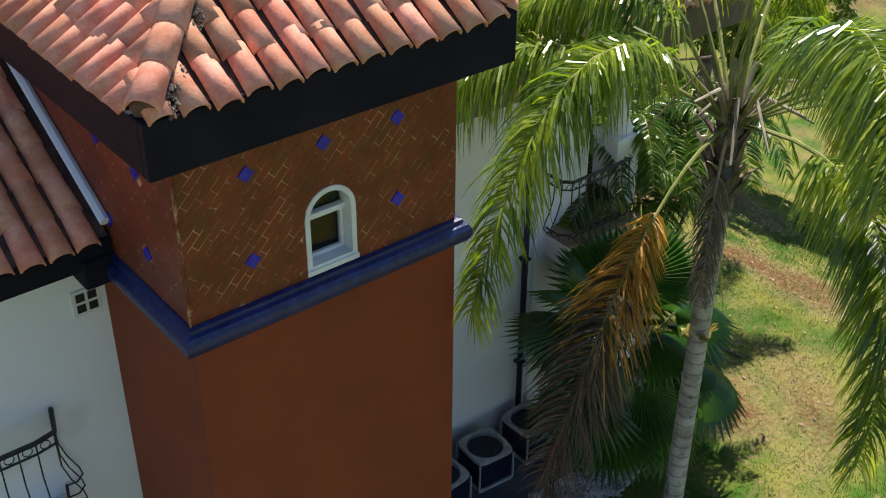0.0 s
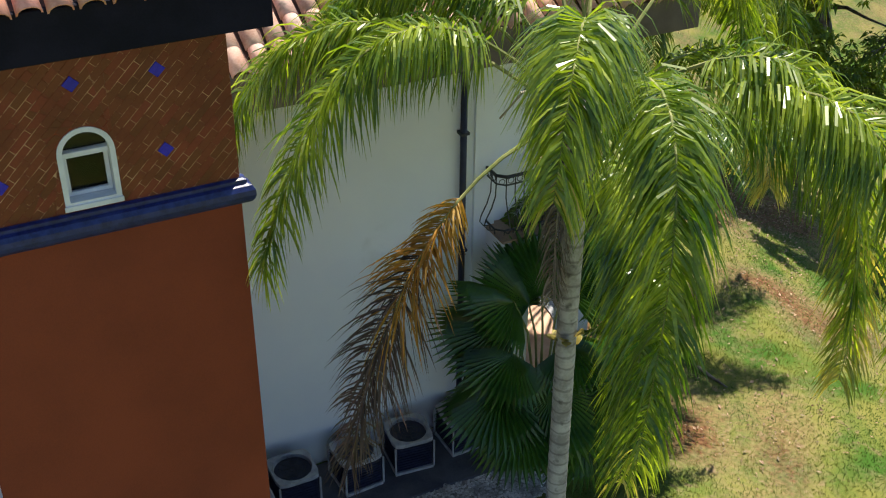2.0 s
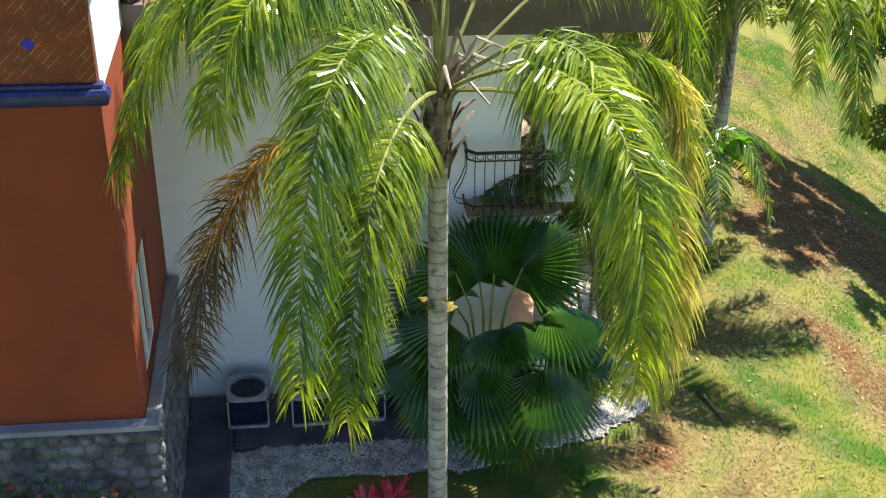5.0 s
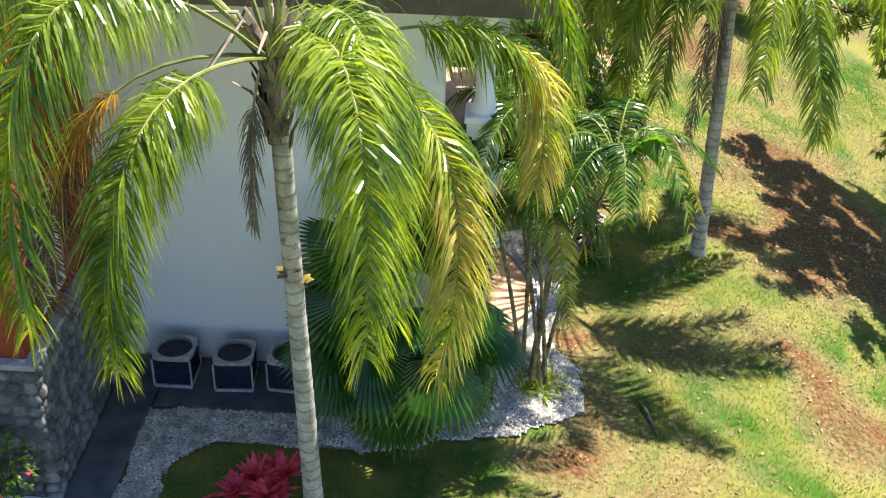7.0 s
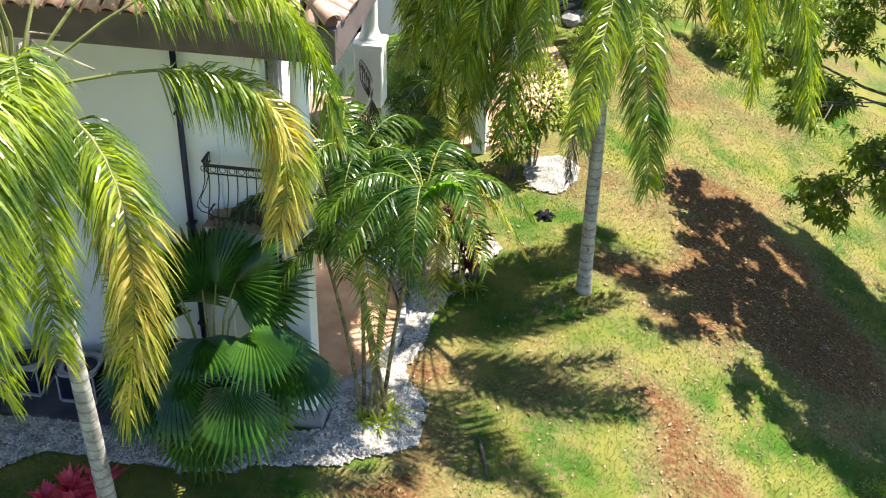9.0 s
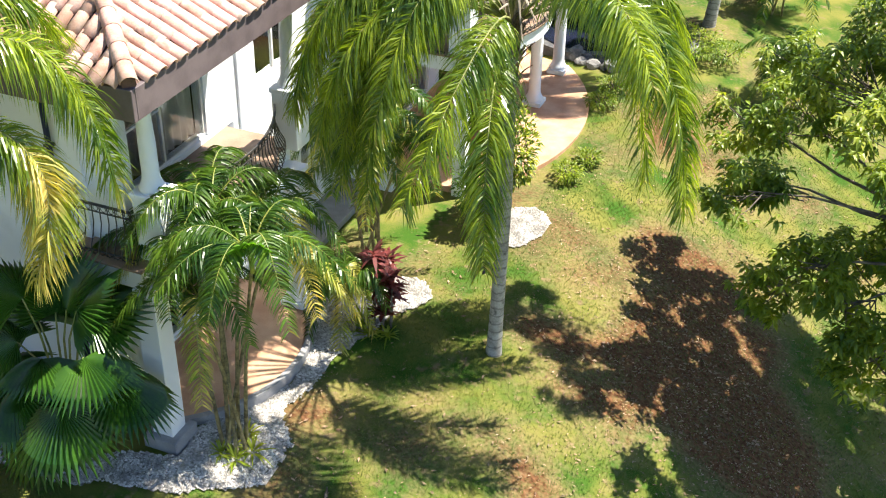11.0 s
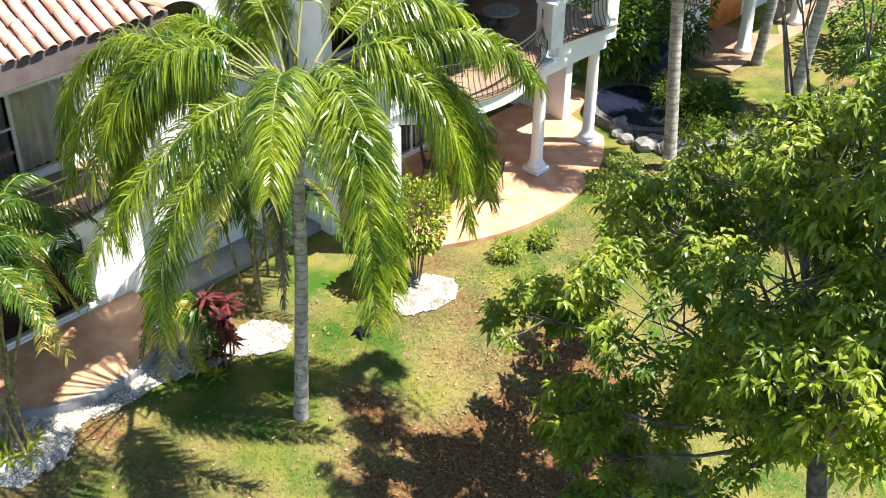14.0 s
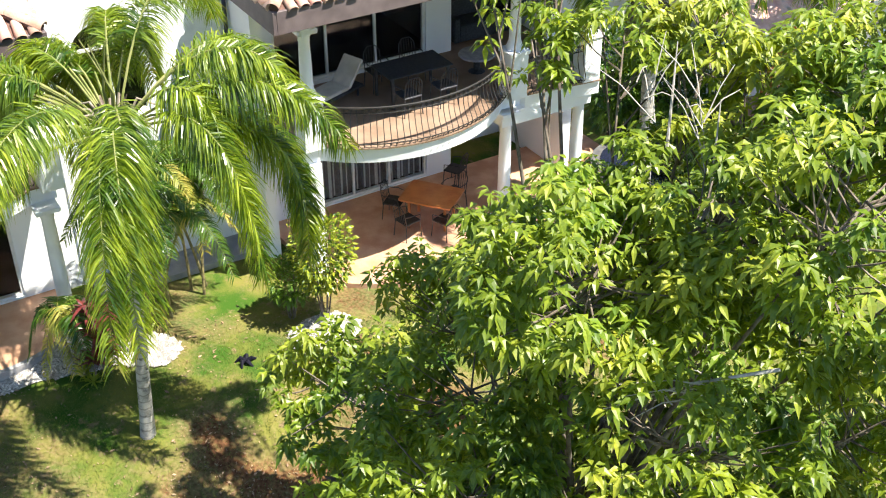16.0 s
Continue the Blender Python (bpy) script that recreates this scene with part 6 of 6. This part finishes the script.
feather_palm("tall palm standing in the far lawn", (15.6, 30.6, 0.1), (16.1, 30.9, 6.2), DROOP[:5], 52, 0.18, 0.14, 6, 2.3)
feather_palm("slender palm beyond the pond", (13.4, 32.6, 0.2), (13.9, 32.7, 6.6), DROOP[:5], 53, 0.16, 0.13, 6, 2.2)
cane_palm("cane palm in the far lawn", (18.4, 27.2, ground_z(18.4, 27.2)), [(0.2, 0.1, 1.1, 7, 1.1), (-0.2, 0.2, 1.3, 7, 1.2), (0, -0.3, 1.0, 6, 1.1)], 54)
cane_palm("bushy cane palm beside the far path", (17.2, 32.6, ground_z(17.2, 32.6)), [(0.2, 0.1, 1.0, 7, 1.4), (-0.3, 0.2, 1.1, 7, 1.4), (0.1, -0.3, 0.9, 7, 1.4)], 55)


def guest_house():
    top = thing("guest_house", "pale guest house with white columns and a bright terrace", "house")
    part("terrace", boxed(5, 13.2, 31.6, 41, -0.4, 0.3, 0.02), BALFLOOR, top)
    part("wall", boxed(4.7, 11.2, 31.2, 40, 0.3, 3.3), WHITE, top)
    part("wooden_door", boxed(11.2, 11.25, 33.4, 35.2, 0.3, 2.4, 0.01), TABLE, top)
    for y in (33.0, 36.0, 39.0):
        part("column", lathe(bmesh.new(), 12.7, y, [(0.26, 0.3), (0.26, 0.42), (0.19, 0.5), (0.17, 1.6), (0.15, 3.0), (0.22, 3.1), (0.22, 3.2)], 16), WHITE, top, smooth=True)
    part("beam", boxed(12.4, 13.0, 31.2, 40, 3.2, 3.6, 0.02), WHITE, top)
    bm = bmesh.new()
    v = [bm.verts.new(p) for p in ((4.2, 30.4, 3.6), (13.5, 30.4, 3.6), (13.5, 40.6, 3.6), (4.2, 40.6, 3.6), (8, 34.5, 5.8), (9.5, 36.5, 5.8))]
    for f in ((0, 1, 4), (1, 2, 5), (1, 5, 4), (2, 3, 5), (3, 0, 4), (3, 4, 5), (3, 2, 1, 0)):
        bm.faces.new([v[i] for i in f])
    part("roof", bm, TILE_OLD, top)


guest_house()
for k, (x, y, r, h) in enumerate(((11.3, 29.3, 0.9, 3.2), (10.6, 28.6, 0.9, 3.2), (10.2, 30.0, 0.9, 3.0), (11.9, 30.9, 0.8, 3.4), (14.3, 28.9, 0.7, 0.9),  (15.5, 35.5, 1.5, 2.4), (18.0, 37.0, 1.8, 2.8), (21.0, 37.5, 1.9, 3.0), (24.0, 36.5, 2.0, 3.2), (27.0, 35.0, 2.0, 3.2), (29.5, 33.0, 2.0, 3.2), (17.0, 41.0, 2.2, 4.2), (21.5, 42.0, 2.4, 4.6), (26.0, 41.0, 2.4, 4.6), (30.0, 38.0, 2.4, 4.6))):
    shrub("dense dark green thicket at the garden edge", (x, y, ground_z(x, y)), r, h, CANE, int(900 + 500 * r), 0.26, 200 + k, 0.4, "thicket", 6, 0.05)
bm = bmesh.new()
box(bm, 11.4, 12.3, 29.6, 30.3, 0.1, 1.15, 0.12)
tagged(part("covered_grill", bm, NAVY), "black fabric cover over a grill", "grill")


# ---- furniture ----
def iron_chair(x, y, z, rz, label, mat=IRON, seat_mat=None):
    top = thing("patio_chair", label, "chair", (x, y, z), "patio chairs", rz=rz)
    for sx in (-0.2, 0.2):
        for sy in (-0.2, 0.2):
            part("leg", tube(bmesh.new(), [(sx * 1.15, sy * 1.15, 0), (sx, sy, 0.43)], 0.012, 6), mat, top)
    part("seat", boxed(-0.22, 0.22, -0.22, 0.22, 0.42, 0.46, 0.012), seat_mat or mat, top)
    part("backrest", tube(bmesh.new(), [(-0.21, 0.2, 0.44), (-0.2, 0.26, 0.8), (-0.1, 0.28, 0.92), (0.1, 0.28, 0.92), (0.2, 0.26, 0.8), (0.21, 0.2, 0.44)], 0.012, 6), mat, top)
    for k in range(5):
        part("back_bar", tube(bmesh.new(), [(-0.14 + 0.07 * k, 0.21, 0.45), (-0.13 + 0.065 * k, 0.27, 0.9)], 0.007, 4), mat, top)
    for s in (-1, 1):
        part("armrest", tube(bmesh.new(), [(s * 0.21, 0.24, 0.66), (s * 0.26, 0.0, 0.66), (s * 0.24, -0.18, 0.62), (s * 0.22, -0.2, 0.45)], 0.011, 6), mat, top)
    return top


t = thing("dining_table", "varnished orange-brown wooden table on the patio", "table", (11.8, 22.3, 0.024), rz=38)
part("tabletop", prism(bmesh.new(), [(-0.66, -0.46), (-0.62, -0.5), (0.62, -0.5), (0.66, -0.46), (0.66, 0.46), (0.62, 0.5), (-0.62, 0.5), (-0.66, 0.46)], 0.71, 0.75), TABLE, t)
for sx in (-0.45, 0.45):
    for sy in (-0.3, 0.3):
        part("leg", boxed(sx - 0.03, sx + 0.03, sy - 0.03, sy + 0.03, 0, 0.71, 0.006), TABLE, t)
for x, y, rz in ((11.15, 21.65, 130), (12.5, 22.25, -70), (12.05, 21.5, 190), (11.5, 23.1, 10)):
    iron_chair(x, y, 0.024, rz, "black wrought-iron patio chair at the wooden table")
iron_chair(10.6, 23.7, 0.024, -60, "dark iron chair standing by the patio wall")

WICKER = material("dark_wicker", (0.015, 0.018, 0.028), (0.04, 0.045, 0.06), 0.6, 20, 90, 0.4)
t = thing("balcony_table", "dark glass-topped dining table on the balcony", "table", (11.5, 22.0, 3.31), rz=0)
part("tabletop", boxed(-0.45, 0.45, -0.8, 0.8, 0.71, 0.74, 0.01), WICKER, t)
for sx in (-0.38, 0.38):
    for sy in (-0.7, 0.7):
        part("leg", boxed(sx - 0.03, sx + 0.03, sy - 0.03, sy + 0.03, 0, 0.71, 0.005), WICKER, t)
for x, y, rz in ((12.2, 21.5, -90), (12.2, 22.4, -90), (10.8, 21.5, 90), (10.8, 22.4, 90)):
    iron_chair(x, y, 3.31, rz, "dark wicker chair at the balcony table", WICKER)
t = thing("coffee_table", "low round dark table with a pale top on the balcony", "table", (11.2, 23.9, 3.31))
part("tabletop", lathe(bmesh.new(), 0, 0, [(0.42, 0.4), (0.44, 0.42), (0.42, 0.45)], 20), ACGREY, t)
part("pedestal", lathe(bmesh.new(), 0, 0, [(0.2, 0), (0.08, 0.06), (0.08, 0.4)], 12), WICKER, t)
t = thing("wicker_sofa", "dark wicker sofa against the balcony wall", "sofa", (9.3, 25.2, 3.31), rz=90)
part("seat", boxed(-0.8, 0.8, -0.35, 0.35, 0.0, 0.42, 0.03), WICKER, t)
part("backrest", boxed(-0.8, 0.8, 0.25, 0.4, 0.42, 0.85, 0.03), WICKER, t)
for s in (-1, 1):
    part("armrest", boxed(s * 0.86 - 0.08, s * 0.86 + 0.08, -0.35, 0.4, 0.0, 0.62, 0.02), WICKER, t)
t = thing("sun_lounger", "pale cushioned lounger under the balcony roof", "lounger", (10.9, 20.2, 3.31), rz=20)
part("frame", boxed(-0.3, 0.3, -0.85, 0.85, 0.18, 0.25, 0.01), WICKER, t)
part("mattress", boxed(-0.28, 0.28, -0.83, 0.4, 0.25, 0.33, 0.02), CURTAIN, t)
bm = boxed(-0.28, 0.28, -0.02, 0.05, 0.0, 0.7, 0.02)
bmesh.ops.transform(bm, matrix=pose(0, 0.42, 0.28, -40), verts=bm.verts)
part("backrest", bm, CURTAIN, t)
for sx in (-0.25, 0.25):
    for sy in (-0.7, 0.7):
        part("leg", boxed(sx - 0.02, sx + 0.02, sy - 0.02, sy + 0.02, 0, 0.18), WICKER, t)

# small balcony of the wing
wing = thing("balcony_wing", "little balcony slab on the wing wall", "balcony", kind="structure")
part("slab", boxed(0.4, 2.3, 8.0, 8.45, 3.95, 4.1, 0.02), WHITE, wing)
belly_rail("railing", "black wrought-iron basket railing on the wing balcony", [(0.45, 8.12), (2.2, 8.12), (2.3, 8.44)], 4.1, 1.0, 0.16)
v = thing("wall_vent", "small square louvred vent in the white wall", "vent", (2.84, 8.45, 6.05))
part("frame", boxed(-0.13, 0.13, -0.02, 0.0, -0.13, 0.13, 0.004), ALU, v)
for sx in (-0.055, 0.055):
    for sz in (-0.055, 0.055):
        # Near-black plates on the frame paint the shade of the vent's holes.
        part("shade_plate", boxed(sx - 0.04, sx + 0.04, -0.026, -0.02, sz - 0.04, sz + 0.04), SHADE_BLACK, v)


# ---- pieces: tower tiles and plinth stones ----
def clip_poly(poly, a, b):
    """Part of a convex outline to the left of the line a-b."""
    out = []
    for p, q in zip(poly, poly[1:] + poly[:1]):
        dp = (b[0] - a[0]) * (p[1] - a[1]) - (b[1] - a[1]) * (p[0] - a[0])
        dq = (b[0] - a[0]) * (q[1] - a[1]) - (b[1] - a[1]) * (q[0] - a[0])
        if dp >= 0:
            out.append(p)
        if dp * dq < 0:
            f = dp / (dp - dq)
            out.append((p[0] + (q[0] - p[0]) * f, p[1] + (q[1] - p[1]) * f))
    return out


def area(poly):
    return 0.5 * abs(sum(p[0] * q[1] - q[0] * p[1] for p, q in zip(poly, poly[1:] + poly[:1])))


def brick_face(parent, u0, u1, z0, z1, to_world, hole=None, keep_out=(), as_pieces=True):
    """Clay tiles in a diagonal running bond. to_world(u, d, z): d is out of the wall."""
    L, W, gap = 0.215, 0.072, 0.0055
    c = math.sqrt(0.5)
    frame_box = [(u0, z0), (u1, z0), (u1, z1), (u0, z1)]
    rest_v, rest_f, made = [], [], 0
    span = int((u1 - u0 + z1 - z0) / W) + 4
    for i in range(-span, span):
        for j in range(-span, span):
            s, t = (j + 0.5 * (i % 2)) * L, i * W
            quad = [(s, t), (s + L - gap, t), (s + L - gap, t + W - gap), (s, t + W - gap)]
            poly = [(u0 + (a - b) * c, z0 + (a + b) * c) for a, b in quad]
            if max(p[0] for p in poly) < u0 or min(p[0] for p in poly) > u1 or max(p[1] for p in poly) < z0 or min(p[1] for p in poly) > z1:
                continue
            for a, b in zip(frame_box, frame_box[1:] + frame_box[:1]):
                if len(poly) > 2:
                    poly = clip_poly(poly, a, b)
            pieces = []
            if len(poly) > 2 and hole:
                rest = poly
                for a, b in zip(hole, hole[1:] + hole[:1]):
                    if len(rest) < 3:
                        break
                    outside = clip_poly(rest, b, a)
                    if len(outside) > 2:
                        pieces.append(outside)
                    rest = clip_poly(rest, a, b)
            elif len(poly) > 2:
                pieces = [poly]
            for q in pieces:
                if area(q) < 0.0006:
                    continue
                cx, cz = sum(p[0] for p in q) / len(q), sum(p[1] for p in q) / len(q)
                if any(abs(cx - a) + abs(cz - b) < 0.05 for a, b in keep_out):
                    continue
                n = len(q)
                out = 0.0022 + 0.0012 * noise2(cx * 31, cz * 17, 1.0)
                V = [to_world(p[0], 0.0, p[1]) for p in q] + [to_world(cx + (p[0] - cx) * 0.97, out, cz + (p[1] - cz) * 0.97) for p in q]
                F = [tuple(range(n, 2 * n))] + [(k, (k + 1) % n, n + (k + 1) % n, n + k) for k in range(n)]
                if as_pieces and made < 300:
                    piece("brick", mesh_of("brick", V, F, BRICK), parent, Matrix())
                    made += 1
                else:
                    k0 = len(rest_v)
                    rest_v += V
                    rest_f += [tuple(k0 + k for k in f) for f in F]
    if rest_v:
        ob = new("brick_field", mesh_of("brick_field", rest_v, rest_f, BRICK_REST))
        ob.parent = parent
        tagged(ob, kind="stuff")


BRICK_REST = material("clay_brick_tile_joined", (0.15, 0.028, 0.009), (0.21, 0.043, 0.014), 0.5, 2.5, 60, 0.2, spread=0.16, island=True)
GROUT_S = part("grout_south", box(box(box(bmesh.new(), TX0, SILL[0] - 0.001, TY0 - 0.003, TY0, 6.65, 8.12), SILL[1] + 0.001, TX1, TY0 - 0.003, TY0, 6.65, 8.12), SILL[0], SILL[1], TY0 - 0.003, TY0, 7.43, 8.12), GROUT, TOWER)
GROUT_W = part("grout_west", boxed(TX0 - 0.003, TX0, TY0, TY1, 6.65, 8.12), GROUT, TOWER)
DIAMONDS = [(3.61, 7.77), (4.29, 7.81), (4.99, 7.81), (3.60, 7.02), (4.98, 7.07)]
WEST_DIAMONDS = [(7.39, 7.72), (8.06, 6.99), (7.38, 7.0), (8.06, 7.74)]
hole = [(x, z) for x, z in arch_outline(SILL[0], SILL[1], 6.64, SILL[3] + 0.005, 10)][:-1]
hole = [(SILL[0], 6.64), (SILL[1], 6.64)] + hole[1:]
brick_face(GROUT_S, TX0 + 0.01, TX1 - 0.002, 6.652, 8.12, lambda u, d, z: (u, TY0 - 0.003 - d, z), hole, DIAMONDS)
brick_face(GROUT_W, TY0 + 0.01, 9.3, 6.652, 8.12, lambda u, d, z: (TX0 - 0.003 - d, u, z), None, WEST_DIAMONDS)
h = 0.072
for x, z in DIAMONDS:
    bm = boxed(-h / 1.41, h / 1.41, -0.014, 0, -h / 1.41, h / 1.41, 0.003)
    bmesh.ops.transform(bm, matrix=pose(x, TY0 - 0.003, z, 0, 45, 0), verts=bm.verts)
    part("blue_tile", bm, COBALT, TOWER, "cobalt blue glazed diamond tile")
for y, z in WEST_DIAMONDS:
    bm = boxed(-0.014, 0, -h / 1.41, h / 1.41, -h / 1.41, h / 1.41, 0.003)
    bmesh.ops.transform(bm, matrix=pose(TX0 - 0.003, y, z, 45, 0, 0), verts=bm.verts)
    part("blue_tile", bm, COBALT, TOWER, "cobalt blue glazed diamond tile")


def plinth():
    top = thing("stone_plinth", "grey river-stone plinth with a smooth ledge round the tower foot", "plinth", kind="structure")
    x1, y0 = TX1 + 0.14, TY0 - 0.14
    bm = bmesh.new()
    box(bm, 1.5, x1, y0, TY0, -0.3, 2.16)
    box(bm, TX1, x1, TY0, 9.9, -0.3, 2.16)
    part("core", bm, JOINT, top)
    bm = bmesh.new()
    box(bm, 1.5, x1 + 0.04, y0 - 0.04, TY0, 2.16, 2.24, 0.015)
    box(bm, TX1, x1 + 0.04, TY0, 9.9, 2.16, 2.24, 0.015)
    part("ledge", bm, CONCRETE, top)
    rng = random.Random(17)
    forms = []
    for k in range(8):
        n = 9
        V, F = [], []
        ph = rng.uniform(0, 6.28)
        for r, d in ((1.0, 0.0), (0.86, 0.7), (0.5, 1.0)):
            for i in range(n):
                a = math.tau * i / n
                q = r * (1 + 0.14 * math.sin(2 * a + ph) + 0.08 * math.sin(3 * a + ph * 2))
                V.append((q * math.cos(a) * 0.5, -d * 0.045, q * math.sin(a) * 0.5))
        V.append((0, -0.05, 0))
        for j in range(2):
            for i in range(n):
                F.append((j * n + i, j * n + (i + 1) % n, (j + 1) * n + (i + 1) % n, (j + 1) * n + i))
        for i in range(n):
            F.append((2 * n + i, 2 * n + (i + 1) % n, 3 * n))
        forms.append(mesh_of("stone", V, F, STONE, True))
    def field(u0, u1, place):
        z = -0.05
        row = 0
        while z < 2.1:
            hgt = rng.uniform(0.15, 0.21)
            u = u0 + rng.uniform(0, 0.12)
            while u < u1:
                w = rng.uniform(0.17, 0.3)
                m = place(min(u + w / 2, u1 - 0.05), min(z + hgt / 2, 2.08)) @ pose(0, 0, 0, 0, rng.uniform(-14, 14), 0) @ Matrix.Diagonal((w * 0.98, rng.uniform(0.7, 1.3), hgt * 1.0, 1))
                piece("stone", rng.choice(forms), top, m)
                u += w
            z += hgt
    field(3.4, x1, lambda u, z: pose(u, y0, z))
    field(y0, 9.2, lambda u, z: pose(x1, u, z, 0, 0, 90))


plinth()
